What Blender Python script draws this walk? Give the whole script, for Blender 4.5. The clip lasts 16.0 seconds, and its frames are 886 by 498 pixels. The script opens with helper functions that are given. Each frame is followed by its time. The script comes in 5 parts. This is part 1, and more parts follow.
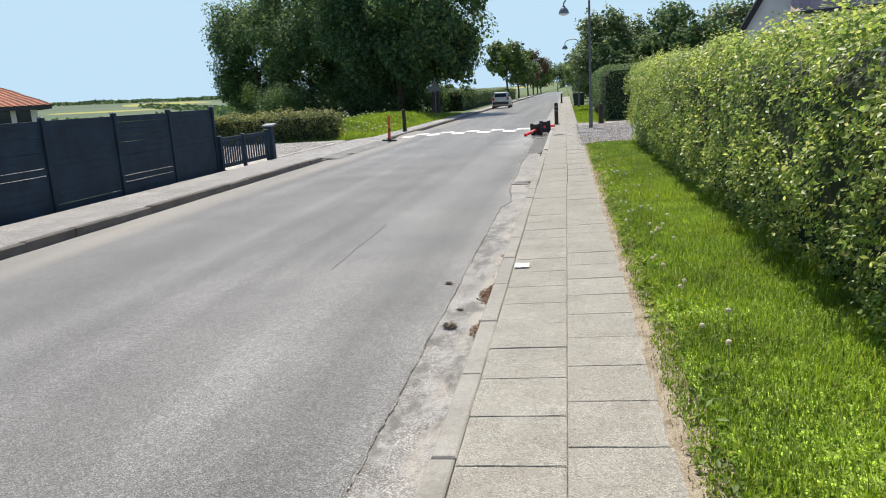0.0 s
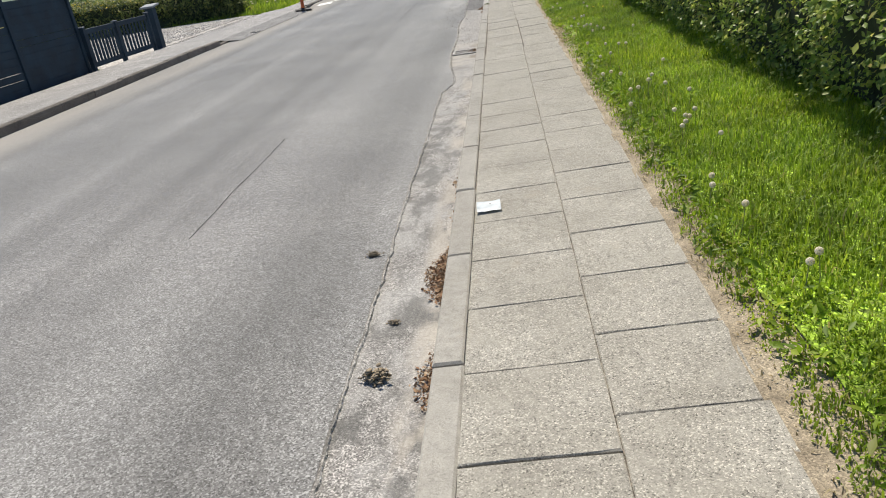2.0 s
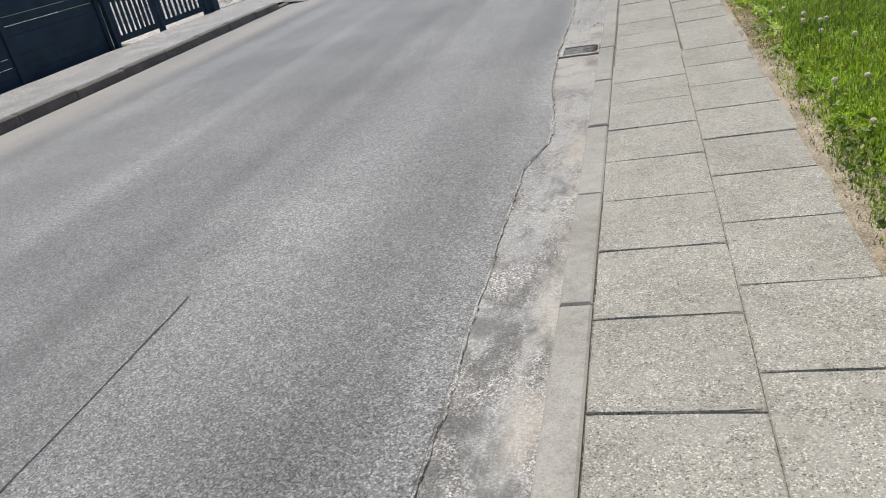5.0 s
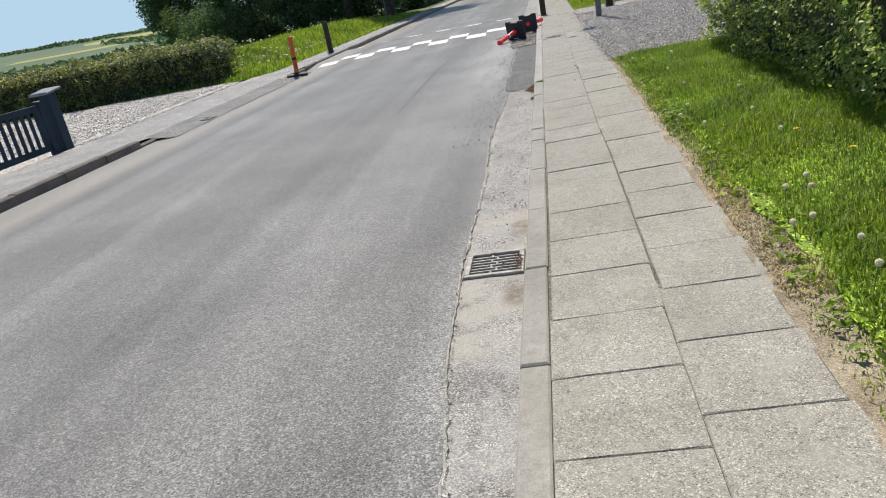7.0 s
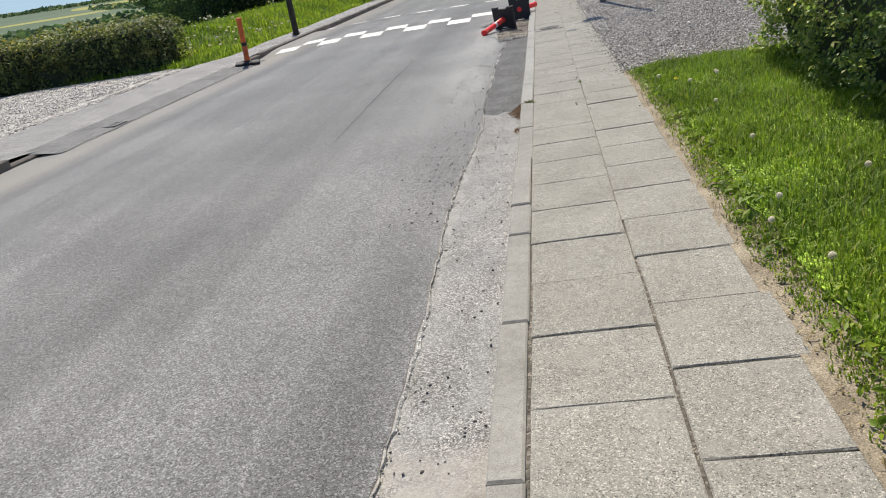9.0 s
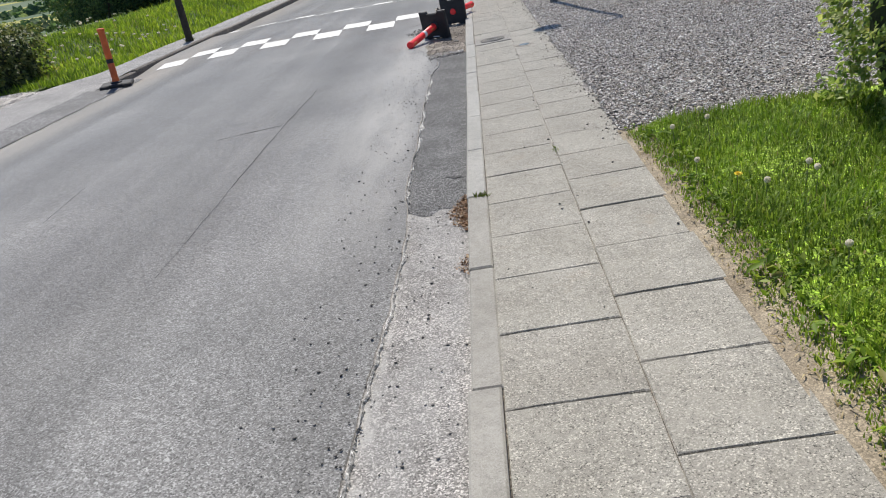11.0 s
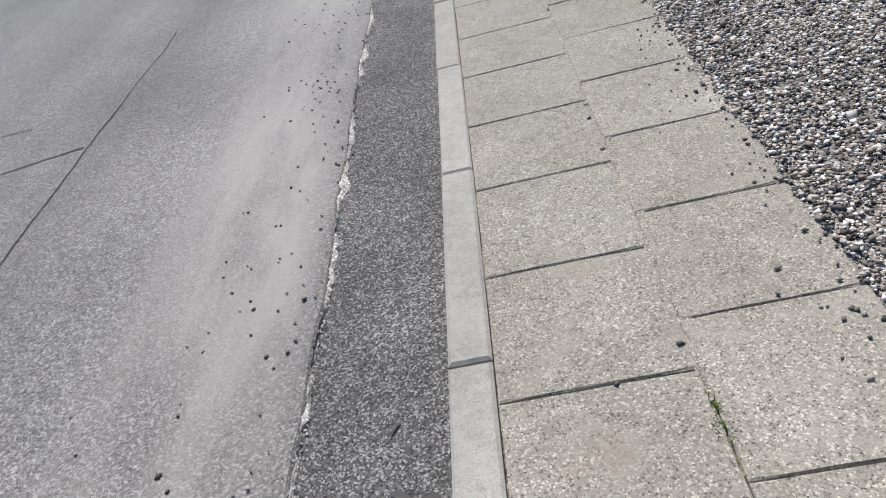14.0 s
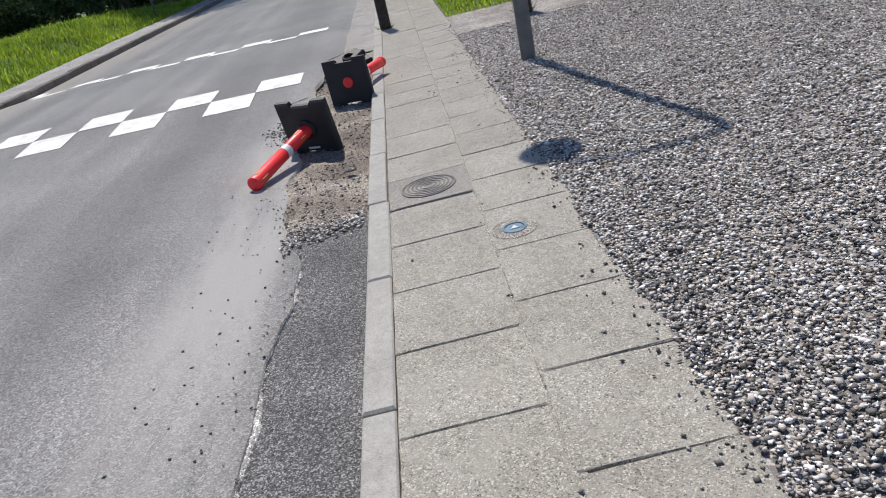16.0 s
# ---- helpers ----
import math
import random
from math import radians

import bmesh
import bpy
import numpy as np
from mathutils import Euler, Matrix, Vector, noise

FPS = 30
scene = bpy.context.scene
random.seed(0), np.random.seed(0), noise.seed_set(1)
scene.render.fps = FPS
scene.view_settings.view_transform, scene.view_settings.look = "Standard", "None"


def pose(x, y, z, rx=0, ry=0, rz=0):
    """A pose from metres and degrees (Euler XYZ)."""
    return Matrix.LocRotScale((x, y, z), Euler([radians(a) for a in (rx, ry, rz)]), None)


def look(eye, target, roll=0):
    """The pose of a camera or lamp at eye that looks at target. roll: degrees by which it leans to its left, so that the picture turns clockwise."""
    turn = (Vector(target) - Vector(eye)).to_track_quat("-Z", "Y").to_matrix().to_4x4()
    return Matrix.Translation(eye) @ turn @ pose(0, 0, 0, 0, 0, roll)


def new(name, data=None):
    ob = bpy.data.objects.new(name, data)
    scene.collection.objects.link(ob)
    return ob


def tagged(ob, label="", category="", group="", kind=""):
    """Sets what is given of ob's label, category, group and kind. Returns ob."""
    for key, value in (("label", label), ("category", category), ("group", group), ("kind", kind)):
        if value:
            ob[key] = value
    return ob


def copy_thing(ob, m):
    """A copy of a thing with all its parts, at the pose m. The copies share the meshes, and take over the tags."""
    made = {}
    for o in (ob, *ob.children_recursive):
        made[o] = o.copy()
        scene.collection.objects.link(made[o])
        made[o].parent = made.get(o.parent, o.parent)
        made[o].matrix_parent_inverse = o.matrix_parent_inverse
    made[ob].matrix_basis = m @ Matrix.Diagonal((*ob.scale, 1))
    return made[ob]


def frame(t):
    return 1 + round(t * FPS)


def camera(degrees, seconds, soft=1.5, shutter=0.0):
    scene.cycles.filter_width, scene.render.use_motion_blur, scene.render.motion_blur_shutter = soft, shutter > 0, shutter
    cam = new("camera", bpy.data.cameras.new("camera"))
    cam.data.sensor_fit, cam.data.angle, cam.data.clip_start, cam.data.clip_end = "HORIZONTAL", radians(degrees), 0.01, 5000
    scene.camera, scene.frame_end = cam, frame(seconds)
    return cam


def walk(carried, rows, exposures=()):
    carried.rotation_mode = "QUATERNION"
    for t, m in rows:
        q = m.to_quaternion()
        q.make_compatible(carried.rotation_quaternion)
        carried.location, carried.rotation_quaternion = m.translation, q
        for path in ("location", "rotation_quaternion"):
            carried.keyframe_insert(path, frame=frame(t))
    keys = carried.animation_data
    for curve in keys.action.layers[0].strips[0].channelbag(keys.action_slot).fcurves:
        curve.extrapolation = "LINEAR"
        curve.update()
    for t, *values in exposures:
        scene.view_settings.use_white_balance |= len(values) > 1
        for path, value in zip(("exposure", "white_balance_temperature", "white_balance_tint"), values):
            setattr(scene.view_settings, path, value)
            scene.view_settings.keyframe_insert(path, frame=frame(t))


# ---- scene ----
cam = camera(63.1, 16.0, 1.0)
PATH = [
    (0, (0.03, 0.091, 1.617), (-0.316, 2.016, 1.197), -3.4),
    (0.5, (0.003, 0.729, 1.594), (-0.215, 2.644, 1.06), -4.9),
    (1, (-0.12, 1.368, 1.55), (-0.327, 3.248, 0.898), -5.2),
    (1.5, (-0.144, 2.058, 1.507), (-0.359, 3.896, 0.749), -7.1),
    (2, (-0.213, 2.76, 1.452), (-0.447, 4.586, 0.671), -9.1),
    (2.5, (-0.221, 3.461, 1.432), (-0.5, 5.253, 0.589), -9.8),
    (3, (-0.291, 4.126, 1.428), (-0.681, 5.877, 0.543), -8.4),
    (3.5, (-0.254, 4.81, 1.462), (-0.724, 6.56, 0.616), -8.2),
    (4, (-0.257, 5.463, 1.448), (-0.835, 7.172, 0.586), -11.5),
    (6.3, (-0.314, 8.661, 1.425), (-0.733, 10.396, 0.522), -11.4),
    (6.5, (-0.304, 8.938, 1.452), (-0.649, 10.728, 0.629), -12.5),
    (7, (-0.34, 9.546, 1.485), (-0.701, 11.391, 0.804), -11.1),
    (7.5, (-0.313, 10.271, 1.508), (-0.638, 12.13, 0.844), -12.2),
    (8, (-0.264, 10.907, 1.5), (-0.609, 12.733, 0.76), -10.1),
    (8.2, (-0.265, 11.181, 1.494), (-0.625, 13.023, 0.802), -10.2),
    (10.3, (-0.4, 14.45, 1.5), (-0.666, 16.233, 0.635), -9.7),
    (10.5, (-0.41, 14.758, 1.522), (-0.652, 16.551, 0.67), -10.2),
    (11, (-0.399, 15.455, 1.531), (-0.586, 17.276, 0.724), -10.5),
    (11.5, (-0.437, 16.145, 1.527), (-0.588, 17.97, 0.724), -8.3),
    (12, (-0.422, 16.821, 1.479), (-0.569, 18.557, 0.495), -9.7),
    (12.5, (-0.421, 17.435, 1.433), (-0.647, 19.078, 0.315), -11.7),
    (13, (-0.355, 18.06, 1.416), (-0.563, 19.672, 0.251), -12.3),
    (13.5, (-0.4, 18.63, 1.391), (-0.663, 20.217, 0.203), -12.7),
    (14, (-0.369, 19.283, 1.392), (-0.584, 20.883, 0.212), -15.1),
    (14.2, (-0.344, 19.527, 1.398), (-0.533, 21.145, 0.237), -15.6),
    (14.5, (-0.356, 19.862, 1.4), (-0.507, 21.518, 0.289), -15.5),
    (14.7, (-0.346, 20.114, 1.416), (-0.479, 21.803, 0.353), -15.4),
    (15, (-0.328, 20.488, 1.432), (-0.414, 22.259, 0.507), -14.0),
    (15.5, (-0.262, 21.05, 1.462), (-0.327, 22.871, 0.638), -11.0),
    (16, (-0.206, 21.645, 1.465), (-0.225, 23.461, 0.627), -12.8),
]
walk(cam, [(t, look(eye, at, roll)) for t, eye, at, roll in PATH], [
    (0, 0.46, 6860, 10), (0.5, 0.54, 6960, 10), (1.5, 0.40, 7010, 10), (2.5, 0.26, 7040, 10), (3.5, 0.23, 6740, 10), (4, 0.19, 6640, 10), (6.5, 0.24, 6690, 10), (7.5, 0.28, 6940, 10),
    (8, 0.25, 6990, 10), (10.5, 0.17, 6590, 11), (11.5, 0.17, 6590, 11), (12.5, -0.03, 6590, 12), (13.5, 0.07, 6640, 12), (14.5, 0.10, 6540, 13), (16, 0.10, 6540, 13)])

# ---- world, sun and exposure ----
SUN = Vector((-0.53, 2.82, 4.32)).normalized()
world = bpy.data.worlds.new("sky")
scene.world = world
world.use_nodes = True
wn = world.node_tree
sky = wn.nodes.new("ShaderNodeTexSky")
sky.sky_type = "NISHITA"
sky.sun_disc = False
sky.sun_elevation = radians(56.4)
sky.sun_rotation = radians(349.4)
sky.air_density = 0.65
sky.dust_density = 0.05
sky.ozone_density = 2.0
wn.nodes["Background"].inputs["Strength"].default_value = 0.14
# an upper limit on the sky colour keeps the horizon from going white
sky_cap = wn.nodes.new("ShaderNodeMix")
sky_cap.data_type, sky_cap.blend_type = "RGBA", "DARKEN"
sky_cap.inputs[0].default_value = 1.0
sky_cap.inputs[7].default_value = (2.75, 4.0, 5.15, 1)
wn.links.new(sky.outputs[0], sky_cap.inputs[6])
wn.links.new(sky_cap.outputs[2], wn.nodes["Background"].inputs["Color"])
sun = new("sun", bpy.data.lights.new("sun", "SUN"))
sun.data.energy = 4.8
sun.data.angle = radians(0.55)
sun.data.color = (1.0, 0.955, 0.87)
sun.matrix_world = look(SUN * 60, (0, 0, 0))

rng = np.random.default_rng(7)
R = random.Random(11)


# ---- materials ----
class Nodes:
    """A small wrapper round a material's node tree."""

    def __init__(self, name, rough=0.8, metal=0.0, spec=0.5):
        self.mat = bpy.data.materials.new(name)
        self.mat.use_nodes = True
        self.t = self.mat.node_tree
        self.b = self.t.nodes["Principled BSDF"]
        self.b.inputs["Roughness"].default_value = rough
        self.b.inputs["Metallic"].default_value = metal
        self.b.inputs["Specular IOR Level"].default_value = spec
        self.pos = self.t.nodes.new("ShaderNodeNewGeometry").outputs["Position"]

    def dusty(self, weight):
        """A film of dust that brightens at flat angles."""
        self.b.inputs["Sheen Weight"].default_value = weight
        self.b.inputs["Sheen Roughness"].default_value = 0.5
        self.b.inputs["Sheen Tint"].default_value = (1.0, 0.93, 0.82, 1)

    def link(self, a, b):
        self.t.links.new(a, b)

    def scaled(self, sx, sy, sz):
        n = self.t.nodes.new("ShaderNodeVectorMath")
        n.operation = "MULTIPLY"
        self.link(self.pos, n.inputs[0])
        n.inputs[1].default_value = (sx, sy, sz)
        return n.outputs[0]

    def noise(self, scale, detail=3.0, vec=None, rough=0.55):
        n = self.t.nodes.new("ShaderNodeTexNoise")
        n.inputs["Scale"].default_value = scale
        n.inputs["Detail"].default_value = detail
        n.inputs["Roughness"].default_value = rough
        self.link(vec or self.pos, n.inputs["Vector"])
        return n.outputs["Fac"]

    def cells(self, scale, out="Color", feature="F1"):
        n = self.t.nodes.new("ShaderNodeTexVoronoi")
        n.feature = feature
        n.inputs["Scale"].default_value = scale
        self.link(self.pos, n.inputs["Vector"])
        return n.outputs[out]

    def ramp(self, fac, *stops, hard=False):
        n = self.t.nodes.new("ShaderNodeValToRGB")
        if hard:
            n.color_ramp.interpolation = "CONSTANT"
        e = n.color_ramp.elements
        while len(e) < len(stops):
            e.new(0.5)
        for k, (p, c) in zip(e, stops):
            k.position = p
            k.color = (*c, 1) if hasattr(c, "__len__") else (c, c, c, 1)
        self.link(fac, n.inputs[0])
        return n.outputs[0]

    def mix(self, fac, a, b, how="MIX"):
        n = self.t.nodes.new("ShaderNodeMix")
        n.data_type = "RGBA"
        n.blend_type = how
        for k, v in ((0, fac), (6, a), (7, b)):
            if hasattr(v, "is_linked"):
                self.link(v, n.inputs[k])
            elif hasattr(v, "__len__"):
                n.inputs[k].default_value = (*v, 1)
            else:
                n.inputs[k].default_value = v if k == 0 else (v, v, v, 1)
        return n.outputs[2]

    def random_island(self):
        return self.t.nodes.new("ShaderNodeNewGeometry").outputs["Random Per Island"]

    def random_object(self):
        return self.t.nodes.new("ShaderNodeObjectInfo").outputs["Random"]

    def split(self, axis):
        n = self.t.nodes.new("ShaderNodeSeparateXYZ")
        self.link(self.pos, n.inputs[0])
        return n.outputs[axis]

    def colour(self, c):
        if hasattr(c, "is_linked"):
            self.link(c, self.b.inputs["Base Color"])
        else:
            self.b.inputs["Base Color"].default_value = (*c, 1)

    def bump(self, height, strength=0.5, dist=0.01):
        n = self.t.nodes.new("ShaderNodeBump")
        n.inputs["Strength"].default_value = strength
        n.inputs["Distance"].default_value = dist
        self.link(height, n.inputs["Height"])
        self.link(n.outputs[0], self.b.inputs["Normal"])

    def leafy(self, colour, share):
        """Lets light through thin leaves."""
        tr = self.t.nodes.new("ShaderNodeBsdfTranslucent")
        mx = self.t.nodes.new("ShaderNodeMixShader")
        mx.inputs[0].default_value = share
        self.link(colour, tr.inputs[0])
        self.link(self.b.outputs[0], mx.inputs[1])
        self.link(tr.outputs[0], mx.inputs[2])
        self.link(mx.outputs[0], self.t.nodes["Material Output"].inputs[0])


def grey(v, warm=0.0):
    return (v * (1 + warm), v, v * (1 - warm))


def plain(name, c, rough=0.6, metal=0.0, var=0.25, scale=9.0, bump=0.15, grain=120.0):
    """Paint, metal or plastic with a little wear at two scales."""
    n = Nodes(name, rough, metal)
    lo = tuple(v * (1 - var) for v in c)
    hi = tuple(min(1, v * (1 + var)) for v in c)
    a = n.ramp(n.noise(scale, 4), (0.3, lo), (0.7, hi))
    g = n.noise(grain, 2)
    n.colour(n.mix(n.ramp(g, (0.55, 0.0), (0.75, 0.35)), a, lo))
    n.bump(g, bump, 0.004)
    return n.mat


def stone_ground(name, dark, mid, light, grain=110.0, stain=1.3, lanes=0.0, tint=0.0, rough=0.85, bump=0.6, spots=((0.0, 0.28), (0.25, 0.72), (0.72, 1.08), (0.94, 2.2))):
    """Asphalt and concrete: aggregate grains over patches and long streaks."""
    n = Nodes(name, rough, 0, 0.35)
    base = n.ramp(n.noise(stain, 5), (0.3, dark), (0.5, mid), (0.72, light))
    if lanes:
        streak = n.ramp(n.noise(1.0, 3, n.scaled(1.15, 0.022, 0.3)), (0.36, 0.76), (0.50, 1.0), (0.62, 1.30))
        base = n.mix(lanes, base, streak, "MULTIPLY")
    cell = n.cells(grain)
    g = n.t.nodes.new("ShaderNodeSeparateColor")
    n.link(cell, g.inputs[0])
    speck = n.ramp(g.outputs[0], *spots)
    base = n.mix(0.95, base, speck, "MULTIPLY")
    blotch = n.ramp(n.noise(22, 4, None, 0.7), (0.32, 0.84), (0.68, 1.16))
    base = n.mix(0.8, base, blotch, "MULTIPLY")
    fine = n.ramp(n.noise(min(grain * 2.6, 420), 2), (0.35, 0.72), (0.65, 1.25))
    base = n.mix(0.6, base, fine, "MULTIPLY")
    n.colour(base)
    n.bump(g.outputs[1], bump, 0.003)
    return n


M = {}
# asphalt, gutter, patches
an = stone_ground("asphalt", (0.125, 0.124, 0.123), (0.161, 0.160, 0.157), (0.210, 0.207, 0.201), 160, 0.55, 1.0, rough=0.88, bump=0.6,
                  spots=((0.0, 0.24), (0.24, 0.66), (0.74, 1.12), (0.94, 2.0)))
an.b.inputs["Specular IOR Level"].default_value = 0.25
an.dusty(0.5)


def between(n, axis, a, b, c, d):
    """1 between b and c along an axis, fading to 0 at a and d."""
    out = None
    for lo, hi in ((a, b), (d, c)):
        k = n.t.nodes.new("ShaderNodeMapRange")
        k.interpolation_type = "SMOOTHSTEP"
        n.link(n.split(axis), k.inputs["Value"])
        k.inputs["From Min"].default_value, k.inputs["From Max"].default_value = lo, hi
        if out is None:
            out = k.outputs[0]
        else:
            m = n.t.nodes.new("ShaderNodeMath")
            m.operation = "MULTIPLY"
            n.link(out, m.inputs[0])
            n.link(k.outputs[0], m.inputs[1])
            out = m.outputs[0]
    return out


# dried dust: along the new patch and along the opposite kerb
base = an.b.inputs["Base Color"].links[0].from_socket
wisps = an.ramp(an.noise(1.4, 5, an.scaled(2.2, 0.5, 1), 0.65), (0.26, 0.0), (0.58, 1.0))
dust = an.mix(1.0, an.mix(1.0, between(an, 0, -1.95, -1.5, -1.22, -1.0), between(an, 1, 18.0, 21.8, 28.0, 29.5), "MULTIPLY"), wisps, "MULTIPLY")
base = an.mix(an.mix(1.0, dust, 0.85, "MULTIPLY"), base, (0.36, 0.352, 0.335))
silt = an.mix(1.0, between(an, 0, -7.3, -7.0, -6.7, -5.6), an.ramp(an.noise(0.9, 4, an.scaled(1.5, 0.25, 1)), (0.3, 0.25), (0.65, 0.85)), "MULTIPLY")
base = an.mix(silt, base, (0.35, 0.32, 0.275))
an.colour(base)
M["asphalt"] = an.mat
gn = stone_ground("worn_gutter", grey(0.195, 0.01), grey(0.25, 0.015), grey(0.325, 0.02), 185, 2.6, bump=1.0, spots=((0.0, 0.24), (0.3, 0.66), (0.7, 1.12), (0.92, 2.2)))
old = gn.b.inputs["Base Color"].links[0].from_socket
old = gn.mix(1.0, old, (1.03, 1.0, 0.96), "MULTIPLY")
fine_sand = gn.ramp(gn.noise(75, 4, None, 0.7), (0.3, (0.31, 0.305, 0.295)), (0.5, (0.41, 0.405, 0.39)), (0.7, (0.50, 0.495, 0.48)))
# pale skim left between patches of bare dark stone
skim = gn.ramp(gn.noise(2.3, 7, gn.scaled(1.7, 0.85, 1.0), 0.66), (0.46, 0.0), (0.56, 0.5))
skim = gn.mix(1.0, skim, gn.mix(between(gn, 1, 14.0, 15.5, 40.0, 41.0), 1.0, 0.55), "MULTIPLY")
old = gn.mix(skim, old, gn.mix(0.55, fine_sand, gn.ramp(gn.cells(210), (0.1, 0.45), (0.9, 1.35)), "MULTIPLY"))
mould = gn.ramp(gn.noise(4.2, 6, gn.scaled(1.3, 0.75, 1.0), 0.66), (0.49, 0.0), (0.60, 0.7))
mould = gn.mix(1.0, mould, between(gn, 1, -20.0, -19.0, 11.0, 12.0), "MULTIPLY")
old = gn.mix(mould, old, (0.085, 0.085, 0.08))
# washed-in sand along the kerb
washed = gn.mix(1.0, between(gn, 0, -0.80, -0.70, -0.60, -0.5), between(gn, 1, -20, -19, 11.5, 12.5), "MULTIPLY")
washed = gn.mix(1.0, washed, gn.ramp(gn.noise(2.6, 6, gn.scaled(2.0, 0.8, 1.0), 0.7), (0.44, 0.0), (0.58, 0.7)), "MULTIPLY")
old = gn.mix(washed, old, gn.ramp(gn.noise(60, 3), (0.3, (0.36, 0.325, 0.275)), (0.7, (0.51, 0.47, 0.41))))
# smooth mortar apron on both sides of the drain, with earth stains at the kerb
apron = gn.mix(1.0, between(gn, 1, 12.2, 12.45, 14.25, 14.5), gn.ramp(gn.noise(4.0, 5, None, 0.65), (0.40, 0.0), (0.56, 0.75)), "MULTIPLY")
old = gn.mix(apron, old, gn.ramp(gn.noise(90, 4, None, 0.7), (0.3, (0.33, 0.305, 0.265)), (0.7, (0.50, 0.465, 0.41))))
for y in (12.98, 14.02):
    spot = gn.mix(1.0, between(gn, 0, -0.78, -0.69, -0.6, -0.5), between(gn, 1, y - 0.2, y - 0.04, y + 0.05, y + 0.2), "MULTIPLY")
    spot = gn.mix(1.0, spot, gn.ramp(gn.noise(14, 5, None, 0.7), (0.34, 0.15), (0.56, 0.9)), "MULTIPLY")
    old = gn.mix(spot, old, (0.15, 0.12, 0.088))
lip = gn.mix(1.0, between(gn, 0, -1.10, -1.06, -1.0, -0.965), between(gn, 1, 13.0, 15.0, 30.0, 31.0), "MULTIPLY")
lip = gn.mix(1.0, lip, gn.ramp(gn.noise(7, 5, None, 0.7), (0.42, 0.0), (0.58, 0.6)), "MULTIPLY")
gn.colour(gn.mix(lip, old, (0.46, 0.45, 0.43)))
gn.dusty(0.3)
M["gutter"] = gn.mat
M["fresh"] = stone_ground("dark_asphalt", grey(0.09, 0.0), grey(0.115, 0.0), grey(0.15, 0.0), 190, 2.2, bump=1.0, spots=((0.0, 0.15), (0.3, 0.6), (0.72, 1.1), (0.92, 2.8))).mat
M["rubble"] = stone_ground("broken_gutter", (0.11, 0.092, 0.077), (0.20, 0.173, 0.146), (0.35, 0.32, 0.28), 170, 2.0, bump=1.0).mat
M["left_path"] = stone_ground("path_asphalt", grey(0.20, 0.01), grey(0.25, 0.015), grey(0.31, 0.025), 150, 1.5).mat
M["path_dark"] = stone_ground("ramp_asphalt", grey(0.13), grey(0.16), grey(0.2), 90, 1.5).mat


def slab_material(name, lo, mid, hi, spots=((0.0, 0.22), (0.14, 0.74), (0.82, 1.06), (0.95, 1.75))):
    n = stone_ground(name, lo, mid, hi, 215, 2.6, bump=0.9, spots=spots, rough=0.9)
    n.b.inputs["Specular IOR Level"].default_value = 0.25
    n.dusty(0.35)
    tone = n.ramp(n.random_object(), (0.0, (0.98, 0.96, 0.94)), (0.5, (1.02, 1.005, 0.985)), (1.0, (1.07, 1.055, 1.035)))
    src = n.b.inputs["Base Color"].links[0].from_socket
    worn = n.ramp(n.noise(5.5, 5, None, 0.6), (0.52, 0.0), (0.64, 0.5))
    src = n.mix(worn, src, n.ramp(n.noise(40, 3), (0.3, tuple(v * 0.92 for v in mid)), (0.7, tuple(v * 1.08 for v in mid))))
    out = n.mix(1.0, src, tone, "MULTIPLY")
    out = n.mix(n.ramp(n.noise(1.9, 5, n.scaled(1.0, 1.0, 1.7), 0.7), (0.60, 0.0), (0.76, 0.16)), out, (0.33, 0.312, 0.245))
    stain = n.ramp(n.noise(2.3, 4, None, 0.7), (0.62, 0.0), (0.80, 0.4))
    n.colour(n.mix(stain, out, (0.33, 0.25, 0.17)))
    return n.mat


M["slab"] = slab_material("concrete_slab", (0.280, 0.268, 0.236), (0.326, 0.314, 0.279), (0.378, 0.366, 0.330))
M["kerb"] = slab_material("kerb_concrete", (0.275, 0.265, 0.238), (0.325, 0.315, 0.288), (0.38, 0.37, 0.342), ((0.0, 0.75), (0.3, 0.95), (0.9, 1.03), (1.0, 1.15)))
M["kerb_new"] = slab_material("new_kerb_concrete", (0.340, 0.338, 0.318), (0.386, 0.384, 0.362), (0.436, 0.434, 0.412), ((0.0, 0.75), (0.3, 0.95), (0.9, 1.03), (1.0, 1.15)))
M["old_kerb"] = slab_material("old_kerb_stone", (0.075, 0.068, 0.060), (0.115, 0.104, 0.092), (0.17, 0.155, 0.138))
M["cover_concrete"] = slab_material("cover_concrete", (0.23, 0.22, 0.205), (0.28, 0.27, 0.25), (0.33, 0.32, 0.30))
M["pale_lip"] = stone_ground("pale_broken_edge", (0.30, 0.29, 0.275), (0.42, 0.41, 0.39), (0.55, 0.54, 0.515), 150, 6.0, bump=1.0).mat
M["joint"] = stone_ground("joint_soil", (0.09, 0.08, 0.066), (0.13, 0.115, 0.095), (0.19, 0.165, 0.14), 90, 5).mat
M["joint_sand"] = stone_ground("joint_sand", (0.20, 0.185, 0.16), (0.28, 0.26, 0.23), (0.36, 0.34, 0.305), 190, 5).mat
M["soil"] = stone_ground("bare_soil", (0.19, 0.152, 0.105), (0.29, 0.24, 0.172), (0.41, 0.35, 0.262), 210, 4, spots=((0.0, 0.5), (0.3, 0.85), (0.75, 1.05), (0.95, 1.5))).mat


